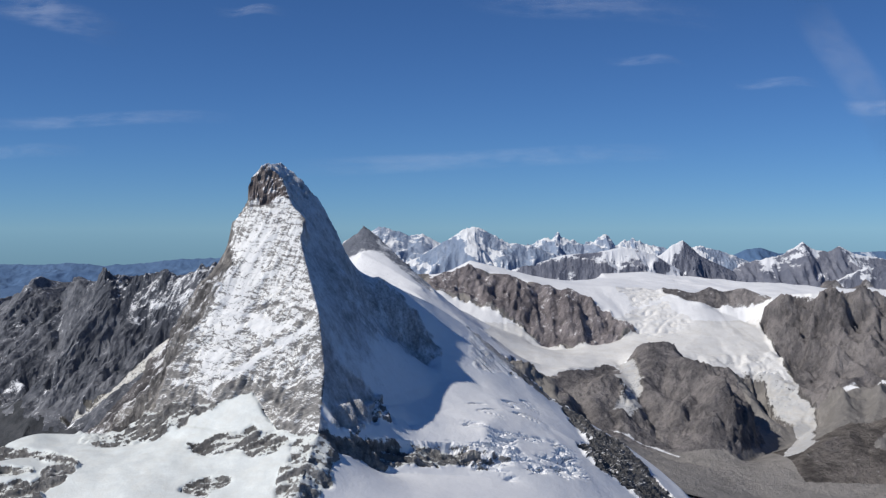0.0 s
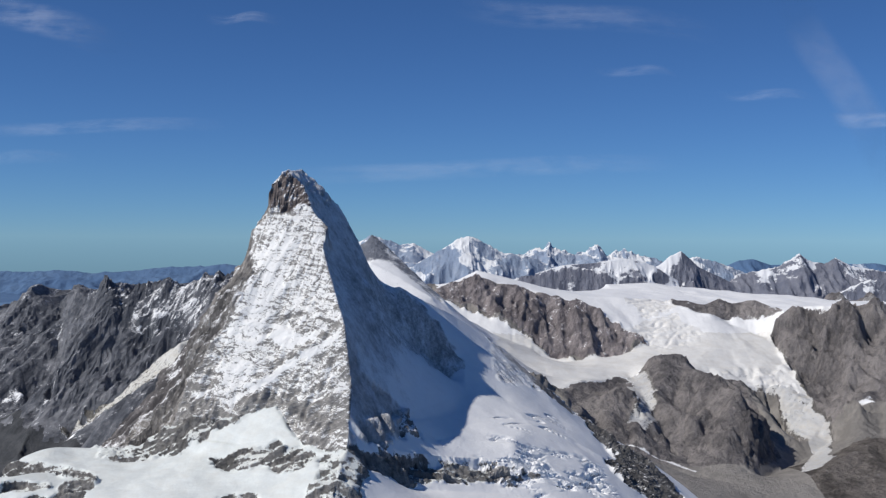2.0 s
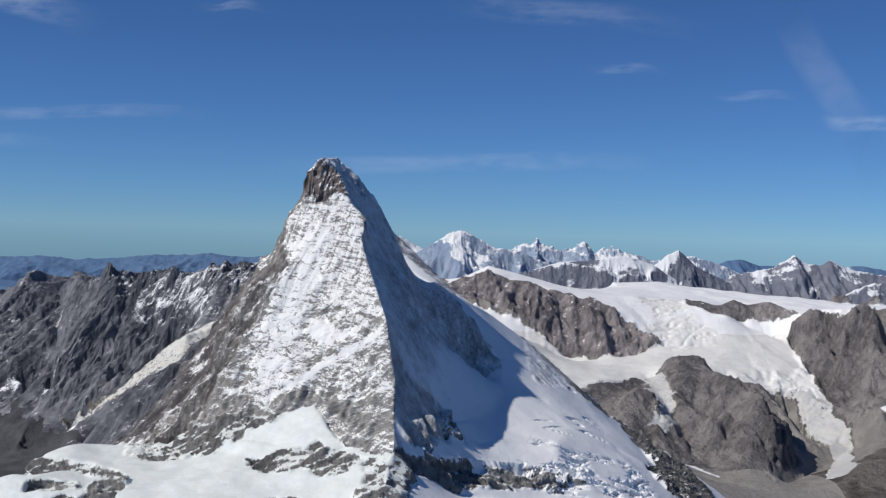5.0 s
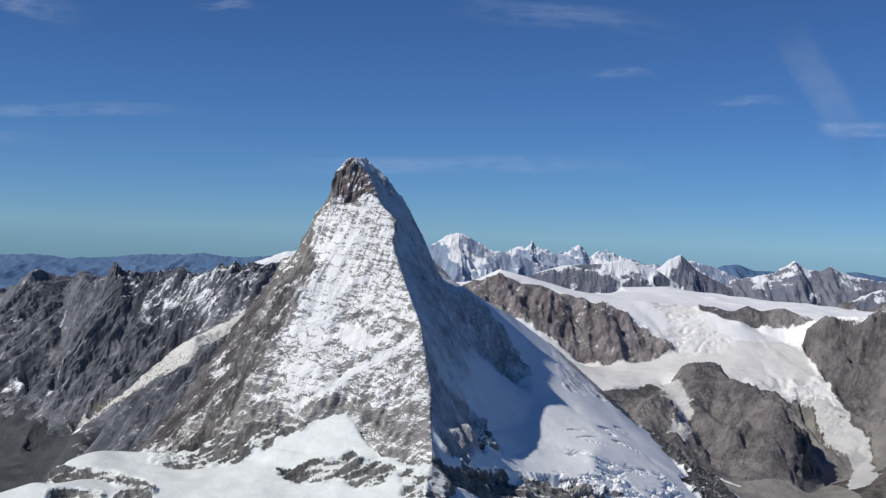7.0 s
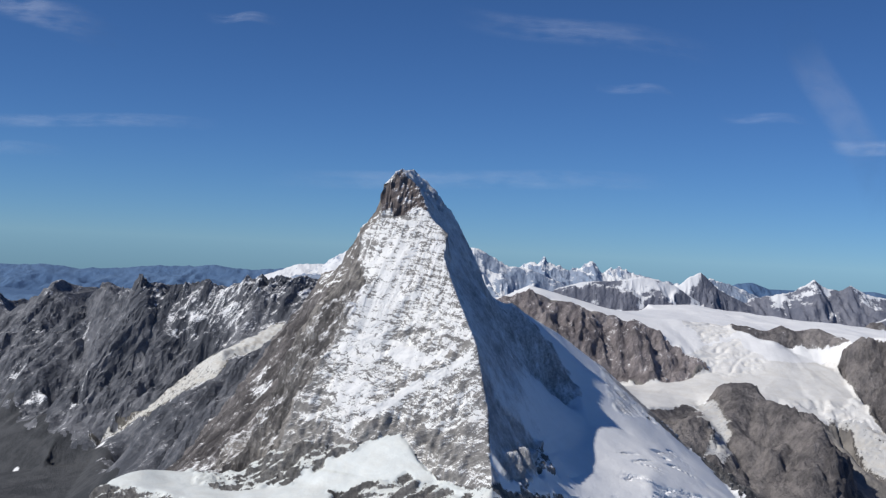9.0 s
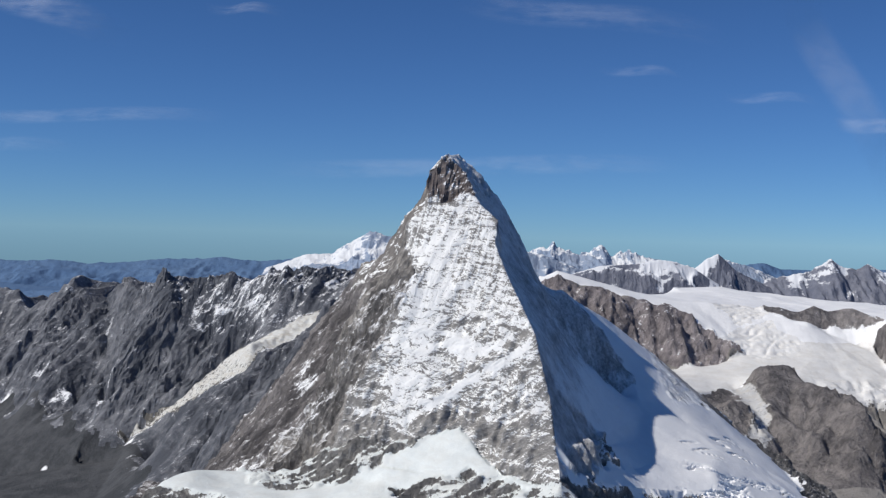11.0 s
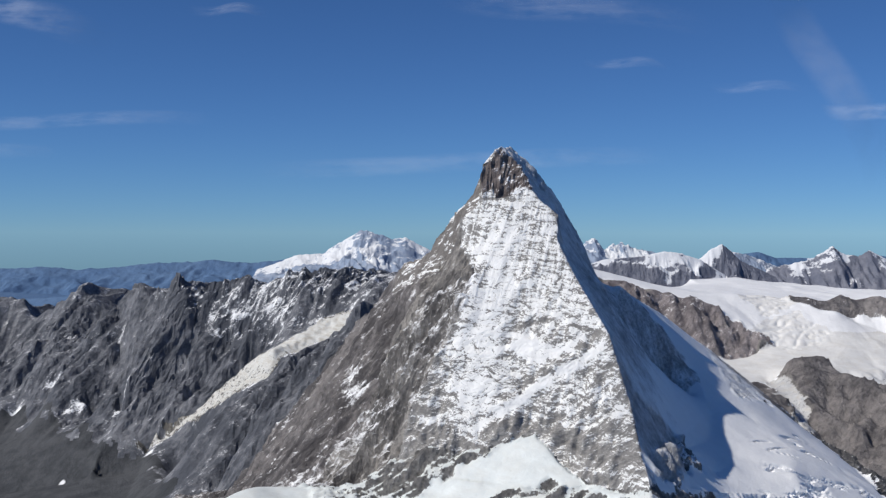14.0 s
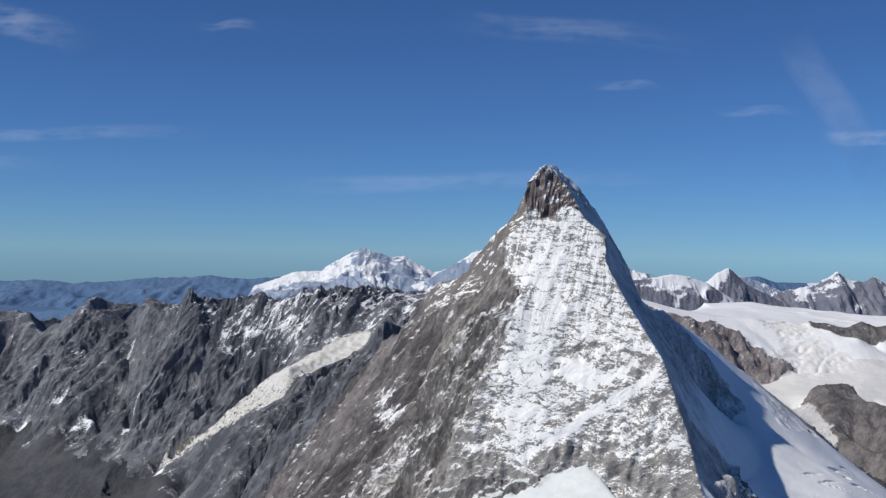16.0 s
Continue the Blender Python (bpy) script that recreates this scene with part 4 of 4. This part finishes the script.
cover = streaked(cover, LX, LY, [(72, 480), (80, 477), (87, 474), (97, 465)], 1.6, 0.9)
cover = eased(cover, 2)
rockiness = np.clip(1.1 - cover, 0.06, 1)
V = np.stack([LX, LY, LZ], axis=-1)
N = normals(V)
steep = np.clip((1 - N[..., 2]) * 3.2, 0.12, 1)
calm = (1 - 0.9 * smooth(0.02, 0.5, eased(on_left_ice, 120))) * np.where(on_herens, 0.2, 1.0)
along = np.where(LX < -20, 0.83 * LX - 0.56 * LY, LX + 0.1 * LY)
across = np.where(LX < -20, 0.56 * LX + 0.83 * LY, LY)
bulk = ridged(LX * 0.03, LY * 0.03, LZ * 0.03, 4, 71) * 1.0
cracks = np.where(LX < -20, 0.3, 0.55) * ridged(LX * 0.13, LY * 0.13, LZ * 0.07, 4, 81, 0.6) * 0.9 + ridged(LX * 0.3, LY * 0.3, LZ * 0.16, 2, 83) * np.where(LX < -20, 0.12, 0.16) + ridged(LX * 0.06, LY * 0.06, LZ * 0.06, 3, 84) * np.where(LX < -20, 0.25, np.where(on_cliff, 0.25, 0.6))
dip = LZ - 0.85 * LX + 6 * gnoise(LX * 0.02, LY * 0.02, LZ * 0.02, 86)
folds = ridged(dip * 0.05, LY * 0.012, 0 * LX, 4, 87, 0.6) * np.where((LX < -20) & ~on_herens, 1.2, 0.5) * smooth(112, 135, LZ)
near_crest = smooth(178, 192, LZ) * (LX < -85) * (LX > -240) * (LY > 585)
ribs = np.where(LX < -20, ridged(skew * 0.09, across * 0.022, LZ * 0.01, 4, 79, 0.62) * 1.1, ridged(LX * 0.14, LY * 0.04, LZ * 0.03, 4, 80, 0.62) * np.where(on_cliff, 0.75, 0.8))
jag = ridged(along * 0.13, across * 0.05, 0 * LX, 4, 85, 0.65) * 0.9 * near_crest
drift = fbm(LX * 0.03, LY * 0.03, LZ * 0.03, 3, 91) * 0.8
broken = inside([(84, 600), (120, 622), (132, 600), (112, 588)], wx, wy) | inside([(118, 556), (150, 566), (168, 556), (168, 536), (150, 530), (130, 545)], wx, wy) | inside([(96, 640), (112, 655), (125, 630), (105, 615)], wx, wy)
ice = (-0.9 * smooth(0.08, 0.0, np.abs(gnoise(LX * 0.05 + 0.05 * LY, LY * 0.24 - 0.1 * LX, 0 * LX, 95))) + 0.13 * ridged(LX * 0.2, LY * 0.3, 0 * LX, 3, 97)) * eased(broken, 5) + 0.22 * ridged(LX * 0.25, LY * 0.25, 0 * LX, 3, 99) * eased(on_left_ice, 4)
flat = smooth(131, 121, LZ)
push = rockiness * steep * (bulk + cracks + folds + ribs) * calm * np.where(LX < -20, 0.75, 1.0) * (1 - 0.92 * flat) * np.where(on_island, 0.4, 1.0) + rockiness * jag + (1 - rockiness) * drift + ice
tilted = N * np.array([0.35, 0.35, 1.0])
V = V + tilted * (push * (1 + 0.6 * steep))[..., None]
lim = np.where(on_cliff | on_island, 1.0, np.where(LX < -20, 1.7, 2.6))
V[..., 2] += calm * rockiness * np.where(LX > -20, 1 - 0.9 * flat, 1.0) * np.where(on_island, 0.5, np.where(LX < -20, smooth(110, 138, LZ), 1.0)) * (spurs + lim * np.tanh((0.5 * eased(cut, 40) - cut) / lim))
crest_keep = ~((LX > -145) & (LX < 110) & (LY > 230) & (LY < 395))     # the great peak stands here

ridge = thing("mountain_ridge", (-170, 600, 90), "jagged dark grey rock ridge with snow patches and gullies", "mountain ridge")
is_left = (LX < -20) & ~on_herens & ~on_plateau & (LZ > 108)
foot_scree = is_left & ~on_left_ice & (LZ + 2 * (wx - LX) < 117 + 6 * smooth(-190, -230, LX))
scree_patches = cell_pieces(foot_scree & crest_keep, 1500)
bare = cells(is_left & ~on_left_ice & crest_keep)
for patch in scree_patches:
    skin("scree_slope", V, patch, cover, dark_scree, ridge, "smooth dark grey scree below the ridge")
    bare = bare & ~patch
skin("rock_slope", V, bare, cover, hazed_ridge_rock, ridge, "", True)
skin("glacier", V, cells(is_left & on_left_ice & crest_keep), cover, hung_ice, ridge, "dirty white hanging glacier in a rock gully")
own(ridge)
second = thing("mountain_peak", (-38, 560, 120), "snow-plastered dark peak behind the great peak, blue shade painted on", "mountain")
skin("snowy_rock_face", V, cells(on_herens & ~on_plateau & crest_keep), cover, shade_toned_peak, second)
own(second)
plateau = thing("glacier_plateau", (120, 640, 90), "broad white glacier plateau flowing down between rock cliffs", "glacier", "structure")
lower_ice = on_plateau & (LZ < 166) & (LY < 612)
skin("snowfield", V, cells(on_plateau & ~broken & ~lower_ice & ~on_cliff & ~on_island), cover, snow_mat, plateau)
ice_foot = (LX > 125) & (LY + 14 * gnoise(LX * 0.05, LY * 0.05, LZ * 0.05, 57) < 553)
skin("glacier_tongue", V, cells(lower_ice & ~broken & ~ice_foot & ~on_cliff & ~on_island), cover, tongue_ice, plateau, "dirty cream-white lower glacier ice")
skin("icefall", V, cells(on_plateau & broken & ~ice_foot & ~on_cliff & ~on_island), cover, ice_mat, plateau, "broken grey-white ice with crevasses")
skin("icefall", V, cells(on_plateau & (lower_ice | broken) & ice_foot & ~on_cliff & ~on_island), cover, low_ice, plateau, "stony grey ice at the glacier's end")
own(plateau)
cliff = thing("rock_cliff", (50, 600, 90), "long brown rock cliff under the edge of a glacier", "cliff")
skin("rock_face", V, cells(on_cliff), cover, cliff_rock, cliff)
own(cliff)
island = thing("rock_outcrop", (145, 615, 90), "brown rock outcrop rising out of the glacier", "rock outcrop")
skin("rock_face", V, cells(on_island & ~on_cliff), cover, knoll_rock, island)
own(island)
rest = ~is_left & ~on_herens & ~on_plateau & ~on_cliff & ~on_island & crest_keep
knob_zone = rest & (LX > 50) & (LX < 140) & (LY > 470) & (LZ > 122)
hillside = rest & (LX > 140) & (LZ > 117) & (wy < 494 + 0.1 * (LX - 190))
wall_r = rest & (LX > 155) & (wy >= 523) & (LZ > 122)
dome = thing("rock_knoll", (110, 520, 90), "rounded grey-brown rock knoll between glacier tongues", "rock knoll")
crumbs = cells(knob_zone)
for patch in cell_pieces(knob_zone & ~on_small_ice, 300):
    skin("rock_face", V, patch, cover, knoll_rock, dome)
    crumbs = crumbs & ~patch
for patch in cell_pieces(knob_zone & on_small_ice, 300):
    skin("glacier_tongue", V, patch, cover, low_ice, dome, "short grey-white glacier tongue")
    crumbs = crumbs & ~patch
own(dome)
wall = thing("rock_mountain", (200, 550, 90), "grey-brown rock mountain wall above the valley", "mountain")
skin("rock_face", V, cells(wall_r), cover, knoll_rock, wall)
own(wall)
slope = thing("hillside", (190, 470, 90), "bare brown rocky hillside above the moraine valley", "hillside")
stony = gnoise(LX * 0.04, LY * 0.04, LZ * 0.08, 93) > 0.12
bare = cells(hillside)
for patch in cell_pieces(hillside & stony, 1200):
    skin("scree_slope", V, patch, cover, scree, slope, "paler loose scree on the hillside")
    bare = bare & ~patch
skin("rock_slope", V, bare, cover, hill_rock, slope)
own(slope)
floor_cells = cells(rest & ~knob_zone & ~hillside & ~wall_r) | crumbs
tagged(skin("valley_floor", V, floor_cells & cells(LX > -20), cover, scree), "grey moraine and scree on the valley floor", "valley", "", "structure")
tagged(skin("valley_slope", V, floor_cells & cells(LX <= -20), cover, dark_scree), "smooth dark scree slope in the valley", "valley", "", "structure")

OX, OY, OZ = land(-430, 430, 225, 880, 5.0, LINES)
outer = (OX < -340) | (OX > 322) | (OY < 402)
fringe = outer & ((OY > 402) | (np.abs(OX + 20) > 115))
tagged(skin("low_land", np.stack([OX, OY, OZ - 3], axis=-1), cells(fringe & (OX > 0)), 0 * OX - 0.3, scree), "bare grey valley slopes below the mountains", "valley", "", "structure")
tagged(skin("low_land", np.stack([OX, OY, OZ - 3], axis=-1), cells(fringe & (OX <= 0)), 0 * OX - 0.3, dark_scree), "bare dark valley slopes below the ridge", "valley", "", "structure")

# ---------------------------------------------------------------- far ranges
def far_range(name, label, line, depth, foot, snow, seed, material, jag=0.03, left=0.0, parts=380, rows=120, group="far mountains"):
    """A range whose crest follows the line; it falls to the foot in front and behind. left: more snow on that side of its top."""
    us = np.linspace(line[0][0], line[-1][0], parts)
    at = [p[0] for p in line]
    cy, cz = np.interp(us, at, [p[1] for p in line]), np.interp(us, at, [p[2] for p in line])
    top = max(line, key=lambda p: p[2])
    w = np.linspace(-1, 1, rows)
    X = np.repeat(us[None], rows, 0)
    Y = cy[None] + depth * w[:, None]
    fall = np.abs(w)[:, None] ** 0.9
    drop = (cz - foot)[None]
    k = 1.0 / depth
    rough = ridged(X * k * 2.6 + 0.5 * gnoise(X * k * 2, Y * k * 2, 0 * X, seed + 3), Y * k * 1.5, 0 * X + seed, 5, seed, 0.5)
    Z = foot + drop * (1 - fall) + drop * np.minimum(rough - 0.7, 0.6) * 0.09 * np.minimum(1, 2.6 * np.abs(w))[:, None]
    Z = Z + 0.25 * drop * jag * ridged(X * k * 8, Y * k * 8, 0 * X + seed, 4, seed + 7)
    cut, flow = carve(Z + 0.04 * drop * fbm(X * k * 5, Y * k * 5, 0 * X, 3, seed + 9), us[1] - us[0], 2 * depth / rows, 0.0007, 3, 0.6, 0.3)
    Z = Z + np.minimum(1, 5 * np.abs(w))[:, None] * (0.5 * eased(cut, 10) - cut)
    ends = np.minimum(1, np.minimum(us - us[0], us[-1] - us) / (0.04 * (us[-1] - us[0])))[None]
    Z = foot - 20 + (Z - foot + 20) * (0.4 + 0.6 * ends)
    c = snow + 0.8 * ((Z - foot) / (top[2] - foot) - 0.75) + left * np.where(X < top[0], 1, -1) - 0.12 + 1.1 * fbm(X * k * 2.5, Y * k * 2.5, Z * k * 2.5, 4, seed + 5) - 0.10 * rough
    grid = np.stack([X, Y, Z], axis=-1)
    ob = thing(name, (top[0], top[1], foot), label, "mountain", "", group)
    near_side = np.zeros((rows - 1, parts - 1), bool)
    near_side[:rows // 2] = True
    skin("front_slope", grid, near_side, c, material, ob)
    skin("back_slope", grid, ~near_side, c, material, ob)
    own(ob)
    return ob


# no haze hangs in the air here, each range carries it as bluish colour
far_range("snowy_massif", "far high snow-covered mountain massif with a rounded top", [(-560, 3660, 90), (-473, 3660, 118), (-403, 3660, 146), (-324, 3660, 150), (-290, 3660, 176), (-246, 3660, 200), (-207, 3660, 224), (-184, 3660, 222), (-166, 3660, 215), (-140, 3660, 208), (-110, 3660, 196), (-66, 3660, 201), (-30, 3660, 182), (29, 3660, 152), (109, 3660, 164), (180, 3660, 130)], 330, 40, 0.5, 101, hazed_far_rock, 0.04)
far_range("snowy_mountain", "far pyramid-shaped mountain with snow and rock bands", [(-90, 1850, 150), (-39, 1850, 171), (-12, 1850, 189), (15, 1850, 203), (38, 1850, 219), (56, 1850, 219), (79, 1850, 209), (106, 1850, 194), (143, 1850, 189), (180, 1850, 175), (260, 1850, 140)], 130, 90, 0.36, 111, hazed_far_rock)
far_range("mountain_range", "far jagged range of snowy needles", [(180, 3300, 130), (241, 3300, 169), (273, 3300, 182), (314, 3300, 193), (330, 3300, 205), (355, 3300, 189), (404, 3300, 172), (436, 3300, 183), (469, 3300, 199), (493, 3300, 178), (550, 3300, 189), (599, 3300, 170), (800, 3300, 130)], 260, 50, 0.3, 121, hazed_far_rock, 0.10)
far_range("rock_range", "far brown rock range with snow on its top", [(40, 1080, 165), (77, 1080, 182), (93, 1080, 184), (109, 1080, 191), (120, 1080, 193), (136, 1080, 188), (157, 1080, 186), (184, 1080, 181), (200, 1080, 172), (240, 1080, 150)], 110, 40, 0.24, 131, hazed_mid_rock)
far_range("snowfield_ridge", "far rounded snowfield above brown rock", [(90, 1180, 178), (125, 1180, 189), (160, 1180, 192), (183, 1180, 197), (201, 1180, 195), (218, 1180, 189), (250, 1180, 170)], 70, 130, 0.58, 136, hazed_mid_rock, 0.01)
far_range("snowy_mountain", "far wedge-shaped peak, snow slope beside dark rock", [(190, 1270, 168), (210, 1270, 175), (229, 1270, 182), (241, 1270, 187), (254, 1270, 198), (266, 1270, 203.5), (276, 1270, 195), (285, 1270, 186), (298, 1270, 180), (330, 1270, 165)], 60, 130, 0.45, 141, hazed_mid_rock, 0.015, 0.4)
far_range("snowy_mountain", "far rounded snowy mountain behind a wedge-shaped peak", [(280, 1500, 170), (319, 1500, 190), (337, 1500, 194), (360, 1500, 188), (382, 1500, 181), (430, 1500, 160)], 90, 110, 0.5, 146, hazed_far_rock)
far_range("snowy_mountain", "far dark mountain with small snowfields", [(340, 1485, 160), (400, 1485, 174), (436, 1485, 181), (451, 1485, 190), (466, 1485, 198.5), (480, 1485, 190), (499, 1485, 186), (513, 1485, 193.5), (532, 1485, 184), (574, 1485, 177), (700, 1485, 160)], 120, 100, 0.22, 151, hazed_mid_rock)
far_range("snowy_hill", "broad snowy mountain shoulder", [(280, 930, 160), (310, 920, 171), (324, 920, 178), (337, 920, 184), (355, 920, 186), (400, 915, 184), (520, 900, 175)], 70, 120, 0.55, 161, hazed_mid_rock)
far_range("mountain_range", "distant hazy blue mountain range", [(560, 2600, 120), (651, 2600, 154), (690, 2600, 171), (722, 2600, 174), (760, 2600, 161), (844, 2600, 161), (1000, 2600, 166), (1300, 2600, 120)], 260, 40, 0.0, 171, hazed_blue_rock, 0.01)
far_range("mountain_range", "distant hazy blue mountain range", [(-2000, 3800, 80), (-1650, 3800, 96), (-1465, 3800, 100), (-1315, 3800, 98), (-1240, 3800, 104), (-1130, 3800, 95), (-994, 3800, 104), (-868, 3800, 116), (-778, 3800, 120), (-690, 3800, 126), (-600, 3800, 118), (-500, 3800, 122), (-430, 3800, 130), (-300, 3800, 125)], 420, 0, -0.4, 181, hazed_blue_rock, 0.05)
far_range("mountain_range", "low hazy blue foothills", [(-1500, 2400, 55), (-1200, 2400, 62), (-900, 2350, 78), (-700, 2300, 92), (-550, 2300, 88), (-400, 2300, 105), (-250, 2300, 112), (0, 2300, 110)], 380, 0, -0.5, 191, hazed_blue_rock, 0.04)

# low land, its blue is distance haze painted as base colour
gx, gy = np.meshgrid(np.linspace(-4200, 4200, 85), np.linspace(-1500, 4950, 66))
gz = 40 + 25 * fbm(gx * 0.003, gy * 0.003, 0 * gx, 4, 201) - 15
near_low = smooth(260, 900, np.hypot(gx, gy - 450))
skin("ground", np.stack([gx, gy, gz * near_low + 20 * (1 - near_low)], axis=-1), np.ones((65, 84), bool), 0 * gx - 0.5, hazed_blue_rock)
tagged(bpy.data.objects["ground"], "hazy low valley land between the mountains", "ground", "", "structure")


# ---------------------------------------------------------------- thin high clouds, and a window reflection
def wisp_material(name, threaded, low, high):
    m, t, bsdf = nodes_of(name)
    out = t.nodes["Material Output"]
    uv = t.nodes.new("ShaderNodeUVMap").outputs[0]
    sep = t.nodes.new("ShaderNodeSeparateXYZ")
    t.links.new(uv, sep.inputs[0])
    geo = t.nodes.new("ShaderNodeNewGeometry").outputs["Position"]
    threads = tex(t, "ShaderNodeTexNoise", geo, 0.006, 6, 0.6, (0.5, 1, 4.0), (0, 0.06, 0))
    puff = tex(t, "ShaderNodeTexNoise", geo, 0.012, 5, 0.6, (1, 1, 1.6))
    rim = None
    for i in (0, 1):
        a = maths(t, "MULTIPLY", sep.outputs[i], maths(t, "SUBTRACT", 1.0, sep.outputs[i]))
        a = ramp(t, a, 0.0, 0.24)
        rim = a if rim is None else maths(t, "MULTIPLY", rim, a)
    att = t.nodes.new("ShaderNodeAttribute")
    att.attribute_name = "cover"
    body = ramp(t, maths(t, "MULTIPLY_ADD", threads, threaded, maths(t, "MULTIPLY", puff, 1.1 - threaded)), low, high)
    thick = maths(t, "MULTIPLY", maths(t, "MULTIPLY", rim, body), att.outputs["Fac"])
    clear = t.nodes.new("ShaderNodeBsdfTransparent")
    lit = t.nodes.new("ShaderNodeBsdfDiffuse")
    lit.inputs[0].default_value = (0.85, 0.87, 0.9, 1)
    mix = t.nodes.new("ShaderNodeMixShader")
    t.links.new(thick, mix.inputs[0])
    t.links.new(clear.outputs[0], mix.inputs[1])
    t.links.new(lit.outputs[0], mix.inputs[2])
    t.links.new(mix.outputs[0], out.inputs[0])
    t.nodes.remove(bsdf)
    return m


wisp = wisp_material("thin_ice_cloud", 0.7, 0.36, 0.78)
# smooth pale sheet that stands in for a reflection in the window
veil = wisp_material("window_reflection", 0.1, 0.0, 0.75)


def cloud(a, b, width, thick, label, bow=0.0, depth=4300, material=wisp):
    """A thin streak from bearing a to bearing b (tangents right and up of the way ahead)."""
    n, rows = 24, 6
    bm = bmesh.new()
    uv = bm.loops.layers.uv.new("UVMap")
    dx, dz = b[0] - a[0], b[1] - a[1]
    long = math.hypot(dx, dz)
    grid = []
    for j in range(rows + 1):
        line = []
        for i in range(n + 1):
            u, v = i / n, j / rows
            off = (v - 0.5) * width + bow * math.sin(math.pi * u)
            line.append(bm.verts.new((depth * (a[0] + dx * u - dz / long * off), depth + 60 * math.sin(7 * u) + 90 * (v - 0.5), 215 + depth * (a[1] + dz * u + dx / long * off))))
        grid.append(line)
    for j in range(rows):
        for i in range(n):
            f = bm.faces.new((grid[j][i], grid[j][i + 1], grid[j + 1][i + 1], grid[j + 1][i]))
            for loop, (p, q) in zip(f.loops, ((i, j), (i + 1, j), (i + 1, j + 1), (i, j + 1))):
                loop[uv].uv = (p / n, q / rows)
            f.smooth = True
    mesh = bpy.data.meshes.new("cirrus_or_glare")
    bm.to_mesh(mesh)
    bm.free()
    at = mesh.attributes.new("cover", "FLOAT", "POINT")
    at.data.foreach_set("value", [thick] * len(mesh.vertices))
    mesh.materials.append(material)
    return tagged(new("cirrus_or_glare", mesh), label, "cloud", "thin high clouds")


def sky_at(x, y):
    """Bearing tangents of a place in the opening view."""
    return ((x - 784) / 2022, (407 - y) / 2022)


cloud(sky_at(-60, -10), sky_at(260, 85), 0.034, 0.16, "thin white cirrus streak in a deep blue sky", 0.004)
cloud(sky_at(370, 20), sky_at(520, 26), 0.014, 0.14, "small bright cirrus wisp in a deep blue sky")
cloud(sky_at(-60, 222), sky_at(430, 208), 0.016, 0.11, "long faint cirrus streak in the blue sky")
cloud(sky_at(-80, 272), sky_at(160, 268), 0.016, 0.08, "faint cirrus streak low in the blue sky")
cloud(sky_at(800, -5), sky_at(1300, 40), 0.03, 0.10, "broad faint cirrus veil in the blue sky")
cloud(sky_at(1060, 108), sky_at(1220, 112), 0.013, 0.09, "small thin cirrus wisp in the blue sky")
cloud(sky_at(1280, 150), sky_at(1460, 150), 0.013, 0.09, "small thin cirrus wisp in the blue sky")
cloud(sky_at(480, 300), sky_at(1240, 268), 0.02, 0.10, "long faint cirrus band low in the blue sky")
# not a cloud: a window reflection, modelled as a pale streak in the sky
cloud(sky_at(1400, -60), sky_at(1610, 330), 0.05, 0.12, "wide pale diagonal window reflection across the blue sky", material=veil)
cloud(sky_at(1480, 190), sky_at(1660, 196), 0.018, 0.14, "small bright cirrus wisp in the blue sky")
